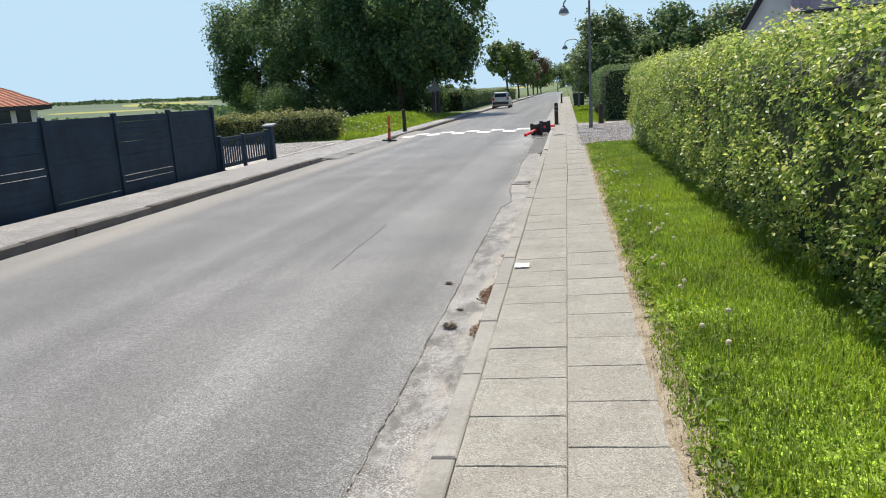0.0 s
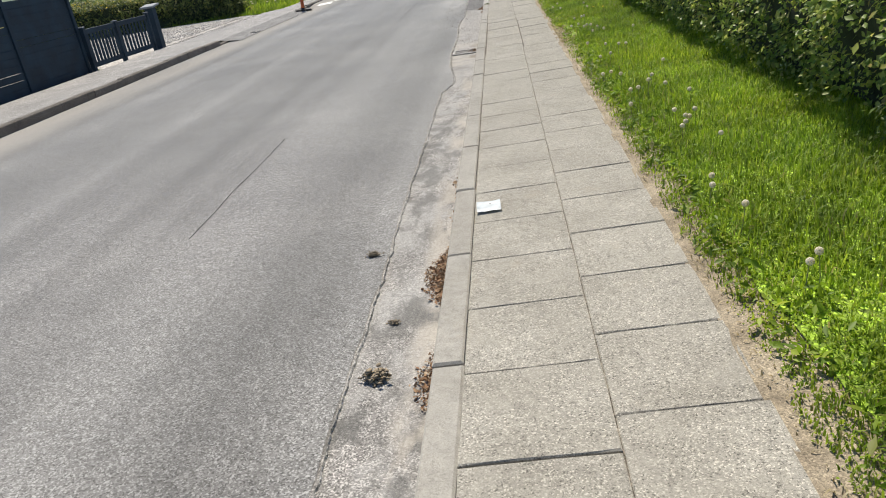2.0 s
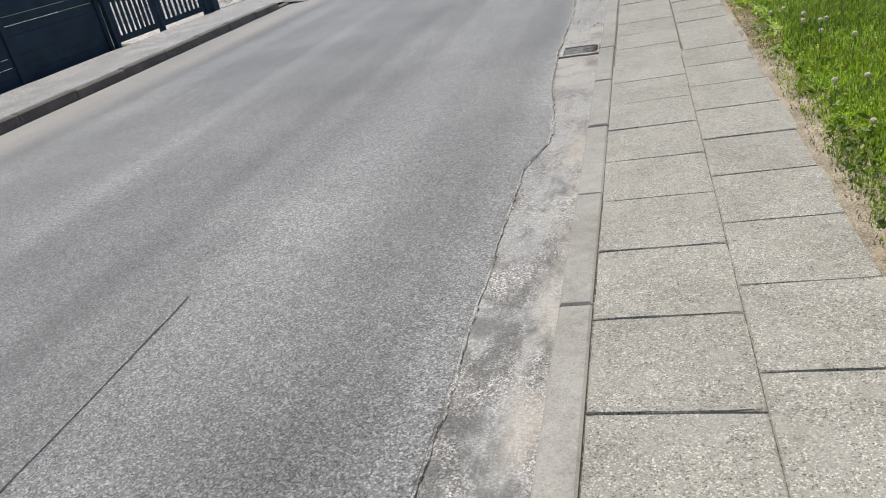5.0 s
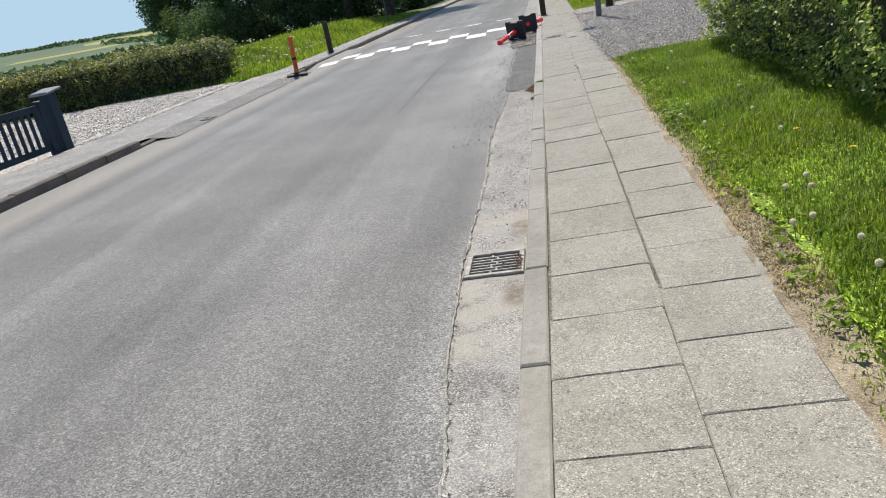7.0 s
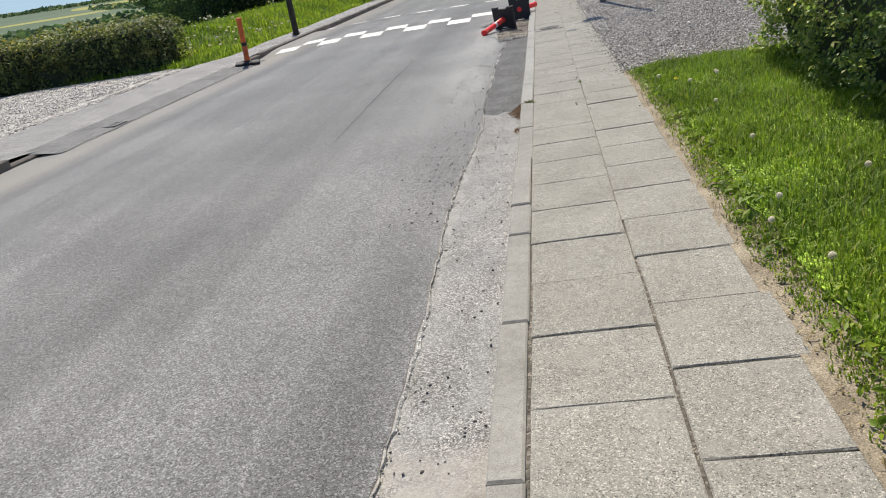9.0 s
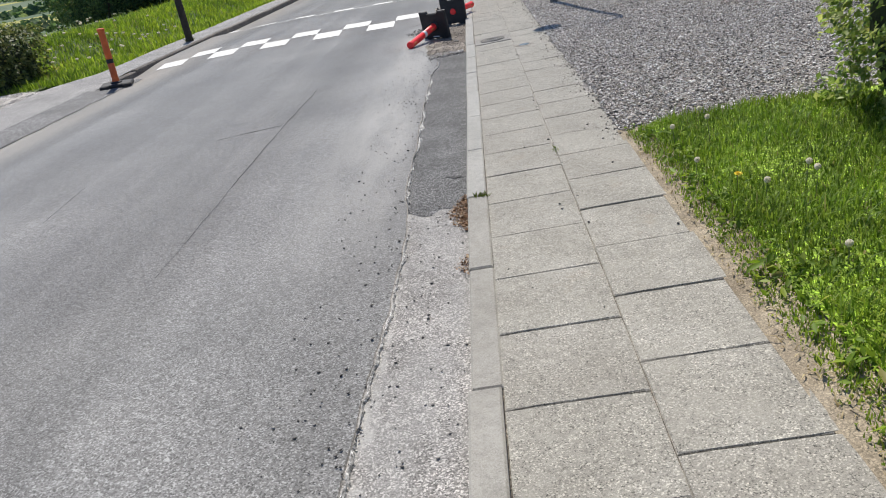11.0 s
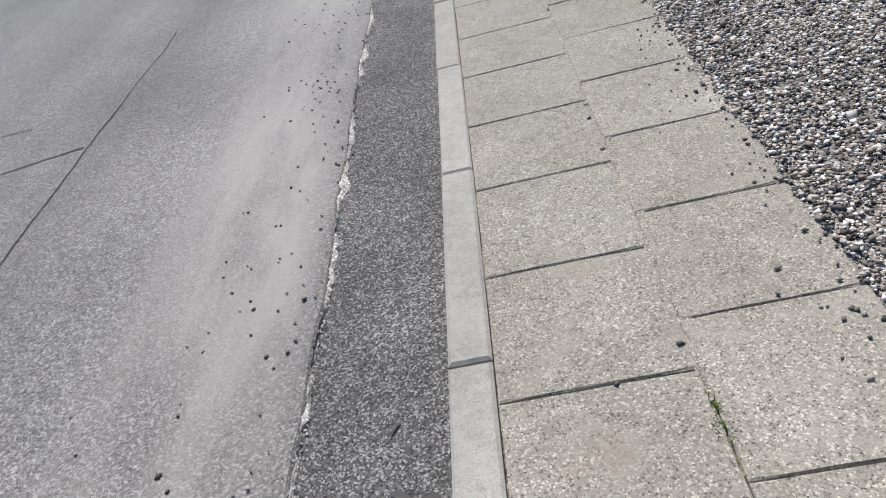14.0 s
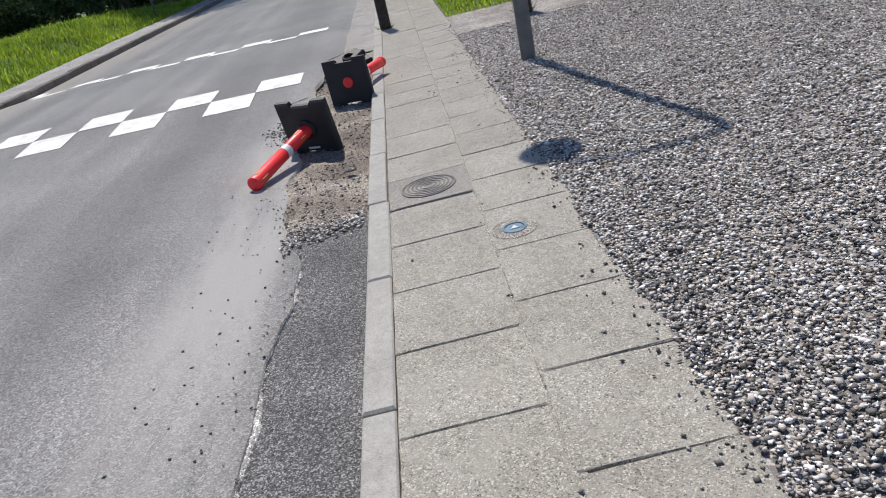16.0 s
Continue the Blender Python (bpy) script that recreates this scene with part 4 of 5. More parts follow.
# covers, grate and litter
def drain(x, y, z, w, l, label, stop=0.0):
    """A grate of crosswise bars with staggered short ribs in a worn frame."""
    t = thing("drain_grate", label, "drain", at=pose(x, y, z, 0, 0, stop))
    # shallow plate whose near-black colour stands for the shade of the shaft
    part("pit", Geo().box((0, 0, -0.016), (w - 0.06, l - 0.06, 0.012)), "near_black", t, "near-black plate for the shade in the drain")
    g = Geo()
    for cx, cy, sx, sy in ((0, -l / 2 + 0.017, w, 0.034), (0, l / 2 - 0.017, w, 0.034), (-w / 2 + 0.017, 0, 0.034, l - 0.069), (w / 2 - 0.017, 0, 0.034, l - 0.069)):
        g.box((cx, cy, -0.004), (sx, sy, 0.026), cham=0.004)
    part("frame", g, "frame_iron", t, "dull grey worn frame")
    n = 7
    pitch = (l - 0.07) / n
    for k in range(n):
        yy = -l / 2 + 0.035 + pitch * (k + 0.5)
        if k:
            part("bar", Geo().box((0, yy - pitch / 2, -0.004), (w - 0.069, 0.014, 0.016), cham=0.003), "frame_iron", t)
        part("rib", Geo().box((0.012 if k % 2 else -0.02, yy, -0.0045), (0.014, pitch - 0.0145, 0.015), cham=0.003), "frame_iron", t)
    return t


drain(-6.93, 22.5, -0.078, 0.36, 0.36, "dark drain grate set in the patched ramp")
drain(-0.812, 13.425, -0.077, 0.345, 0.355, "worn cast iron drain grate set in the gutter")
P, N = [], []
for _ in range(130):
    P.append((-0.655 - abs(R.gauss(0, 0.035)), R.gauss(13.36, 0.07), -0.066 + 0.016 * R.random()))
    N.append((R.gauss(0, 0.5), R.gauss(0, 0.5), 1))
v, f = leaves(np.asarray(P), np.asarray(N), 0.02 * rng.lognormal(0, 0.5, len(P)), 0, 0.16)
tagged(new("dry_stalks", raw_mesh("dry_stalks", v, f, "bark_chips")), "dry stalks caught on the drain grate", "debris", "", "stuff")

t = thing("manhole_cover", "round cast iron cover with concentric rings in a slab", "manhole cover", at=Matrix.Translation((-0.25, MANHOLE_Y, -0.25 * SLOPE + 0.005)) @ Matrix.Rotation(-TILT, 4, "Y"))
part("frame_slab", slab_mesh(0.492, 0.485, seed=5, mat="cover_concrete"), "", t, "grey concrete slab round the cover")
part("rim", Geo().lathe([(0.17, -0.002), (0.168, 0.004), (0.158, 0.004), (0.156, -0.002)], 40, (0, 0, 0.001)), "iron", t)
part("disc", Geo().lathe([(0.156, 0.0015), (0.0, 0.0015)], 40, (0, 0, 0.0005)), "iron", t)
for r in (0.146, 0.120, 0.094, 0.068, 0.042):
    part("ring", Geo().lathe([(r, 0.002), (r - 0.002, 0.0065), (r - 0.013, 0.0065), (r - 0.015, 0.002)], 36), "cover_concrete", t, "raised worn ring")

t = thing("valve_cover", "small round blue-painted valve cover in the pavement", "valve cover", at=Matrix.Translation((0.125, 24.87, 0.005)) @ Matrix.Rotation(-TILT, 4, "Y") @ Matrix.Scale(0.95, 4))
part("mortar", Geo().lathe([(0.125, -0.004), (0.118, 0.001), (0.066, 0.0025)], 26), "joint_sand", t, "pale mortar collar")
part("ring", Geo().lathe([(0.068, -0.003), (0.066, 0.006), (0.052, 0.006), (0.050, 0.0)], 28), "blue_iron", t, "", True)
part("lid", Geo().lathe([(0.048, 0.003), (0.0, 0.003)], 28), "blue_iron", t)
part("triangle", Geo().add([(-0.022, -0.018, 0.0032), (0.022, -0.018, 0.0032), (0, 0.022, 0.0032), (-0.022, -0.018, 0.0075), (0.022, -0.018, 0.0075), (0, 0.022, 0.0075)], [(3, 4, 5), (0, 1, 4, 3), (1, 2, 5, 4), (2, 0, 3, 5)]), "paper", t, "pale raised triangle")

t = thing("well_cover", "round grey concrete well cover half hidden in gravel", "well cover", at=pose(1.24, 25.95, 0.026))
part("disc", Geo().lathe([(0.26, -0.02), (0.255, 0.004), (0.0, 0.006)], 32), "iron", t)
for r in (0.24, 0.18, 0.12):
    part("ring", Geo().lathe([(r, 0.004), (r - 0.003, 0.010), (r - 0.016, 0.010), (r - 0.02, 0.004)], 32), "frame_iron", t)

t = thing("card", "grimy white folded card lying on the pavement", "litter", at=pose(-0.415, 6.71, -0.006, 0, 0, 2))
part("sheet", Geo().grid(6, 6, lambda i, j: (-0.07 + 0.14 * i / 6, -0.075 + 0.15 * j / 6, 0.006 + 0.012 * abs(math.sin(j * 0.9)) * (1 if i in (0, 6) else 0.6) + 0.004 * wob(i, j, s=0.8))), "paper", t)
part("spot", Geo().lathe([(0.006, 0.0), (0.0, 0.001)], 10, (0.01, 0.012, 0.019)), "near_black", t, "dark spot")


# ---- across the road: fence, gate, hedge ----
fence = thing("fence", "tall dark blue-grey fence of horizontal boards", "fence")
FX = -8.92
board = [Geo().box((0, 0, 0), (0.024, 1.97, 0.1345)).mesh("board", "fence", bevel=0.004) for _ in range(1)][0]
thin_board = Geo().box((0, 0, 0), (0.024, 1.97, 0.122)).mesh("board", "fence", bevel=0.004)
fence_post = Geo().box((0, 0, 0.83), (0.09, 0.09, 1.66)).mesh("post", "fence", bevel=0.006)
post_cap = Geo().box((0, 0, 0), (0.11, 0.11, 0.018), cham=0.012).mesh("cap", "cap")
for k in range(-7, 4):
    y = 11.41 + 2.07 * k
    p = part("post", fence_post, "", fence)
    p.matrix_basis = pose(FX, y, -0.05 + 0.006 * k, 0, R.gauss(0, 0.5), 0)
    c = part("cap", post_cap, "", p, "small grey post cap")
    c.matrix_basis = pose(0, 0, 1.672)
    if k < 3:
        for b in range(12):
            ob = part("board", thin_board if R.random() < 0.13 else board, "", fence)
            ob.matrix_basis = pose(FX + R.gauss(0, 0.002), y + 1.035, 0.02 + 0.134 * b + 0.006 * k, R.gauss(0, 0.05), R.gauss(1.5, 0.9), 0)

gate = thing("picket_gate", "low dark-painted picket gate beside the driveway", "gate")
GX = -8.84
for y, h in ((17.72, 0.90), (19.10, 0.88), (20.72, 0.90)):
    p = part("post", Geo().box((GX, y, h / 2 - 0.03), (0.09, 0.09, h)), "fence", gate, bevel=0.006)
    part("cap", Geo().box((GX, y, h - 0.02), (0.10, 0.10, 0.016), cham=0.01), "cap", p, "small pale post cap")
for a, b in ((17.78, 19.04), (19.16, 20.66)):
    for z in (0.10, 0.78):
        part("rail", Geo().box((GX, (a + b) / 2, z), (0.05, b - a, 0.10)), "fence", gate, bevel=0.005)
    n = 9
    for k in range(n):
        part("picket", Geo().box((GX, a + (b - a) * (k + 0.5) / n, 0.44), (0.022, 0.074, 0.62)), "fence", gate, bevel=0.003)
t = thing("letterbox_post", "dark square post carrying a grey letterbox lid", "letterbox")
part("post", Geo().box((-8.84, 21.02, 0.46), (0.19, 0.22, 1.0)), "fence", t, bevel=0.008)
part("lid", Geo().box((-8.84, 21.02, 1.0), (0.34, 0.42, 0.045), m=Matrix.Rotation(0.12, 4, "X"), cham=0.015), "cap", t, "grey sloping lid")


# ---- plants ----
def leaf_shell(pts, nrm, size, mat, name, droop=0.3, aspect=0.62):
    v, f = leaves(np.asarray(pts), np.asarray(nrm), size, droop, aspect)
    return raw_mesh(name, v, f, mat)


def hedge(x0, x1, y0, y1, h, n, size, mat, label, swell=0.12, base=0.0, lead=0.0, spray=1):
    """A clipped hedge: a near-black core for the shade inside and a shell of leaves with an uneven face."""
    t = thing("hedge", label, "hedge")
    w, l = x1 - x0, y1 - y0
    cx, cy = (x0 + x1) / 2, (y0 + y1) / 2

    area = np.array([l * h, l * h, w * h, w * h, w * l])
    pick = rng.choice(5, n, p=area / area.sum())
    u, q = rng.random(n), rng.random(n)
    P, N = np.zeros((n, 3)), np.zeros((n, 3))
    for s, (fx, fy, fz, nx) in enumerate((
            (lambda u, q: x0 + 0 * u, lambda u, q: y0 + l * u, lambda u, q: h * q, (-1, 0, 0.15)),
            (lambda u, q: x1 + 0 * u, lambda u, q: y0 + l * u, lambda u, q: h * q, (1, 0, 0.15)),
            (lambda u, q: x0 + w * u, lambda u, q: y0 + 0 * u, lambda u, q: h * q, (0, -1, 0.15)),
            (lambda u, q: x0 + w * u, lambda u, q: y1 + 0 * u, lambda u, q: h * q, (0, 1, 0.15)),
            (lambda u, q: x0 + w * u, lambda u, q: y0 + l * q, lambda u, q: h + 0 * u, (0, 0, 1)))):
        m = pick == s
        P[m] = np.stack([fx(u[m], q[m]), fy(u[m], q[m]), fz(u[m], q[m])], 1)
        N[m] = nx
    bump = np.array([noise.noise(Vector(p) * 1.7) * 0.6 + noise.noise(Vector(p) * 4.3) * 0.4 for p in P])
    # round the upper edges, and pull the foot in
    r = 0.32
    zt = np.clip((P[:, 2] - (h - r)) / r, 0, 1)
    inx = np.sign(P[:, 0] - cx) * (1 - np.sqrt(np.clip(1 - zt ** 2, 0.04, 1))) * r * (pick < 2)
    foot = np.clip(1 - P[:, 2] / 0.8, 0, 1) * 0.26
    P[:, 0] -= inx + np.sign(P[:, 0] - cx) * foot * (pick < 2)
    edge = np.clip((np.abs(P[:, 0] - cx) - (w / 2 - r)) / r, 0, 1)
    P[:, 2] -= np.where(pick == 4, (1 - np.sqrt(np.clip(1 - edge ** 2, 0.04, 1))) * r, 0)
    P += N * (bump * swell + rng.normal(0, 0.05, n))[:, None]
    P[:, 2] = np.maximum(P[:, 2], 0.03) * (1 - lead * np.clip((y1 - P[:, 1]) / l, 0, 1)) + base
    N[:, 2] += 0.75
    # pockets where the leaves stand further in
    keep = (np.array([noise.noise(Vector(p) * 2.6 + Vector((9, 4, 1))) for p in P]) > -0.30) | (pick == 4)
    sides = (np.abs(N[:, 0]) > 0.5)[:, None]
    P -= np.where(sides & ~keep[:, None], N * np.array((1, 0, 0)) * 0.13, 0)
    if spray > 1:
        # leaves gathered on short shoots
        P += N * np.abs(rng.normal(0, 0.035, len(P)))[:, None]
        N = np.repeat(N + rng.normal(0, 0.35, N.shape), spray, 0)
        P = np.repeat(P, spray, 0)
        P += rng.normal(0, 0.036, P.shape)
    part("foliage", leaf_shell(P, N, size * np.minimum(rng.lognormal(0, 0.26, len(P)), 1.5), mat, "foliage"), "", t)
    # plain dark sheet behind the leaves, painted as their inner shade
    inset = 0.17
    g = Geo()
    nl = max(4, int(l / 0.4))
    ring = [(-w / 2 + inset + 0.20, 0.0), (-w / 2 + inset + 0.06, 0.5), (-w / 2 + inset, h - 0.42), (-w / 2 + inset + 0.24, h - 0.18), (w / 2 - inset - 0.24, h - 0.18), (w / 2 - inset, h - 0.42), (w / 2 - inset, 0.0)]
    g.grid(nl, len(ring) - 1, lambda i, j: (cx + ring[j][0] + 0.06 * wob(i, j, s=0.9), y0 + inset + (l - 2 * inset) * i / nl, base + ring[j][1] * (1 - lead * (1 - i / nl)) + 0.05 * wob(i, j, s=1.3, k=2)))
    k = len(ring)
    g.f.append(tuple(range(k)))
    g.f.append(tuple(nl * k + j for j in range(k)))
    part("inside", g, "core", t, "near-black core standing for the shade inside")
    return t


hedge(1.72, 3.3, -3.0, 20.25, 1.98, 23000, 0.042, "hedge_leaf", "long clipped leafy hedge beside the grass verge", 0.34, 0.02, 0.085, 8)
# darker tree_leaf colour here puts the shade of the hedge front into its leaves
hedge(1.6, 4.6, 34.2, 47, 2.35, 30000, 0.075, "tree_leaf", "tall clipped hedge with a rounded shaded end", 0.10, 0.03)
hedge(-18.5, -9.75, 29.5, 31.2, 1.18, 22000, 0.085, "shaggy_leaf", "low shaggy hedge bordering the driveway across the road", 0.50, -0.06)
hedge(-11.2, -9.4, 68, 140, 1.85, 16000, 0.17, "light_leaf", "long low clipped hedge along the far footpath", 0.1, -0.06)


P, N = [], []
for _ in range(420):
    P.append((-18 + 5.2 * R.random() ** 0.8, 29.35 + R.random() * 1.2, 0.75 + 0.5 * R.random()))
    N.append((0, -0.6, 0.8))
tagged(new("blossom", leaf_shell(P, N, 0.06 * rng.lognormal(0, 0.3, 420), "yellow", "blossom")), "yellow blossom on the shaggy hedge", "blossom", "", "stuff")


def tree(x, y, h, crown_r, crown_z, n, size, mat, label, trunk_r=0.22, squash=0.8, clumps=22, base=0.0, name="tree"):
    """A tapered trunk with limbs, and a crown of leaves gathered in uneven clumps."""
    t = thing(name, label, "tree", at=pose(x, y, base))
    rr = random.Random(int(x * 31 + y * 17))
    g = Geo()
    top = crown_z + (h - crown_z) * 0.55
    bend = [(rr.uniform(-0.25, 0.25), rr.uniform(-0.25, 0.25)) for _ in range(5)]
    spine = [Vector((bend[i][0] * i / 3, bend[i][1] * i / 3, -0.15 + (top + 0.15) * i / 4)) for i in range(5)]
    g.tube(spine, [trunk_r * 1.25, trunk_r, trunk_r * 0.8, trunk_r * 0.5, trunk_r * 0.15], 9)
    cz = (crown_z + h) / 2
    hz = (h - crown_z) / 2
    centres = []
    for k in range(clumps):
        a, w = rr.uniform(0, 6.28), rr.uniform(-0.95, 0.95)
        q = math.sqrt(max(0, 1 - w * w)) * rr.uniform(0.55, 0.95)
        c = Vector((crown_r * q * math.cos(a), crown_r * q * math.sin(a), cz + hz * w * 0.85))
        centres.append((c, crown_r * rr.uniform(0.26, 0.46)))
    for c, r in centres[:: 2]:
        s = spine[2] + (spine[3] - spine[2]) * rr.uniform(-0.6, 1.0)
        m = s.lerp(c, 0.5) + Vector((0, 0, rr.uniform(-0.3, 0.2)))
        g.tube([s, m, c], [trunk_r * 0.34, trunk_r * 0.2, trunk_r * 0.05], 6)
    part("trunk", g, "bark", t, "bare trunk with limbs", True)
    per = rng.multinomial(n, np.array([r * r for _, r in centres]) / sum(r * r for _, r in centres))
    P, N = [], []
    for (c, r), m in zip(centres, per):
        d = rng.normal(0, 1, (m, 3))
        d /= np.linalg.norm(d, axis=1)[:, None]
        rad = r * (rng.random(m) ** 0.45) * (1 + 0.25 * np.sin(5 * d[:, 0] + 3 * d[:, 2] + c.x))
        P.append(np.array(c) + d * rad[:, None] * np.array((1, 1, squash)))
        N.append(d * 0.8 + np.array((0, 0, 0.5)))
    P, N = np.concatenate(P), np.concatenate(N)
    P[:, 2] = np.maximum(P[:, 2], 0.25)
    part("crown", leaf_shell(P, N, size * rng.lognormal(0, 0.3, len(P)), mat, "crown", 0.5, 0.7), "", t)
    return t


for x, y, h, r, cz, n in ((-38, 88, 16, 6.4, 2.0, 48000), (-29, 82, 18, 6.8, 2.0, 46000), (-22.5, 76, 18, 6.6, 2.0, 42000), (-17.5, 68, 17, 6.0, 2.0, 36000), (-10.6, 60, 15, 5.0, 2.4, 36000),
                          (-27, 92, 18, 7.0, 1.0, 14000), (-20, 84, 18, 6.5, 1.0, 14000), (-17, 79, 16, 6.0, 0.8, 18000), (-14.5, 64, 15, 5.0, 1.5, 20000)):
    tree(x, y, h, r, cz, n, 0.25, "tree_leaf", "large dark broadleaved tree in a dense roadside clump", 0.3, 0.85, 34, base=land(x, y))
for x, y, h, r in ((-29.5, 70, 4.6, 3.0), (-25.5, 67, 3.8, 3.0), (-22.5, 72, 3.4, 2.6), (-19, 70, 3.2, 2.6), (-15.5, 66, 3.0, 2.4), (-12.6, 66, 2.6, 2.0), (-11.4, 69, 2.4, 2.0), (-11, 73, 2.6, 2.2), (-31, 79, 4.5, 3.4), (-25, 70, 3.6, 3.2)):
    tree(x, y, h, r, 0.1, 5200, 0.16, "light_leaf" if x < -26 else "tree_leaf", "leafy bush under the roadside trees", 0.08, 0.9, 14, base=land(x, y), name="bush")
for x, y, h, r, m in ((-9.6, 124, 9.6, 3.9, "light_leaf"), (-9.2, 146, 9.0, 3.6, "light_leaf"), (-8.9, 176, 11, 4.2, "red_leaf"), (-8.6, 198, 10.5, 4.0, "red_leaf"), (-8.4, 222, 10, 4.0, "light_leaf"), (-8.2, 246, 10, 4.2, "light_leaf"), (-3, 275, 10, 6, "light_leaf"), (4, 265, 10, 6, "tree_leaf")):
    tree(x, y, h, r, 2.4, 8000, 0.33, m, "round-crowned street tree beside the road" if m != "red_leaf" else "street tree with copper-brown leaves", 0.16, 0.9, 16)
for x, y, h, r, m in ((2.6, 50, 6.2, 2.3, "dark_leaf"), (5.3, 50, 6.6, 2.6, "light_leaf"), (7.6, 50, 6.4, 2.8, "tree_leaf"), (10.2, 50, 6.2, 2.8, "dark_leaf"), (4.0, 48, 4.6, 2.4, "tree_leaf"), (6.6, 47, 4.8, 2.5, "tree_leaf"), (9.2, 47, 4.6, 2.5, "light_leaf"), (12.6, 50, 6.0, 2.8, "tree_leaf"), (3.2, 62, 6.0, 2.6, "tree_leaf"), (2.8, 76, 5.6, 2.4, "light_leaf"), (3.0, 92, 6.5, 2.8, "tree_leaf"), (3.2, 112, 7, 3.0, "tree_leaf"), (3.4, 140, 8, 3.6, "tree_leaf")):
    tree(x, y, h, r, 0.6, 8000, 0.20, m, "dense garden tree behind the hedges", 0.14, 0.95, 24)
tree(6.3, 33, 3.1, 1.3, 0.3, 3500, 0.11, "light_leaf", "bright green bush behind the hedge", 0.06, 0.9, 12, name="bush")


def belt(x0, y0, x1, y1, h, n, label, size=5.5, wide=14):
    """Far woods on the skyline."""
    s = rng.random(n)
    x, y = x0 + (x1 - x0) * s + rng.normal(0, wide, n), y0 + (y1 - y0) * s + rng.normal(0, wide, n)
    z = np.array([land(a, b) for a, b in zip(x, y)])
    crest = np.array([0.7 + 0.5 * noise.noise(Vector((a * 0.02, b * 0.02, 0))) for a, b in zip(x, y)])
    p = np.stack([x, y, z + h * crest * rng.random(n) ** 0.7], 1)
    nn = np.tile(np.array((0.5, -0.7, 0.6)), (n, 1))
    return tagged(new("far_woods", leaf_shell(p, nn, size * rng.lognormal(0, 0.3, n), "tree_leaf", "far_woods", 0.2, 0.8)), label, "woods", "", "stuff")


belt(-900, 1500, -350, 900, 9, 2500, "far belt of trees between the fields")
belt(-1500, 1900, -700, 2300, 12, 3500, "far woods on the low hills")
belt(-75, 95, -38, 112, 2.6, 1500, "dark hedgerow at the near edge of the fields", 0.55, 1.2)
belt(-420, 500, -200, 620, 6, 900, "hedgerow trees out in the fields")


def lawn(name, n, box, zfn, h, mat, label, keep=None, width=0.005, lean=0.55, rise=None):
    x, y = rng.uniform(box[0], box[1], n), rng.uniform(box[2], box[3], n)
    if keep:
        k = np.array([keep(a, b) for a, b in zip(x, y)])
        x, y = x[k], y[k]
    z = np.array([zfn(a, b) for a, b in zip(x, y)])
    hh = h * rng.lognormal(0, 0.3, len(x)) * np.array([0.85 + 0.5 * wob(a, b, s=1.3) for a, b in zip(x, y)])
    if rise:
        hh *= np.array([rise(a, b) for a, b in zip(x, y)])
    v, f = blades(np.stack([x, y, z], 1), hh, width, lean)
    return tagged(new(name, raw_mesh(name, v, f, mat)), label, "grass", "", "stuff")


def verge_edge(y):
    return 0.515 + 0.03 * wob(y, s=1.1) + 0.03 * wob(y, s=4.2, k=3) + 0.02 * wob(y, s=11, k=5)


def verge_rise(x, y):
    """Trodden short beside the slabs, taller further in."""
    return 0.3 + 0.7 * smooth_step(0.0, 0.3, x - verge_edge(y) + 0.06 * wob(x, y, s=3.1))


def verge_z(x, y):
    return 0.012 + 0.012 * x + 0.02 * smooth_step(0.5, 0.8, x)


def verge_keep(x, y):
    d = x - verge_edge(y)
    if d < 0 or y > 20.5 + 0.12 * wob(x, s=2.4):
        return False
    bare = 0.2 + 0.9 * wob(x * 2.5, y, s=1.1, k=6) + 0.9 * smooth_step(10.8, 11.8, y) * (1 - smooth_step(13.6, 14.8, y))
    dead = smooth_step(12.2, 12.8, y) * (1 - smooth_step(13.6, 14.3, y))
    return d > 0.012 + 0.085 * max(0, bare) + 0.11 * dead * (0.8 + 0.5 * wob(y, s=3, k=1)) or R.random() < 0.35 - 0.3 * dead


setting("verge_soil", Geo().grid(12, 130, lambda i, j: (0.455 + 1.6 * (i / 12) ** 1.5, -3 + 23.5 * j / 130, verge_z(0.455 + 1.6 * (i / 12) ** 1.5, 0) - 0.004 + 0.008 * wob(i * 0.6, j * 0.7))), "soil", "bare dry soil along the edge of the grass", "soil", smooth=True)
setting("verge_turf", Geo().grid(10, 130, lambda i, j: (verge_edge(-3 + 23.45 * j / 130) + 0.16 + 0.06 * wob(j, s=0.4) + 1.7 * (i / 10), -3 + 23.45 * j / 130, verge_z(0.7 + 1.7 * i / 10, 0) + 0.008 + 0.008 * wob(i * 0.6, j * 0.7))), "turf", "green turf of the verge", "turf", smooth=True)
lawn("grass", 125000, (0.46, 2.1, 0.5, 12.0), verge_z, 0.062, "blade", "lush green grass verge beside the pavement", verge_keep, 0.0034, 0.95, verge_rise)
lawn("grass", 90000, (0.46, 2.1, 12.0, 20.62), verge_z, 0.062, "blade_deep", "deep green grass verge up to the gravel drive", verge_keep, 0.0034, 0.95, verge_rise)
lawn("dry_grass", 5000, (0.485, 0.78, 0.5, 20.5), verge_z, 0.022, "straw", "dry trampled straw on the bare soil edge", None, 0.0028, 2.2)
lawn("dry_grass", 4200, (0.49, 0.72, 12.4, 14.1), verge_z, 0.016, "straw", "bleached straw where the grass has died back", None, 0.0028, 2.4)
lawn("grass", 14000, (0.5, 1.7, 32.6, 60), verge_z, 0.07, "blade", "grass strip beyond the driveway", None, 0.010)
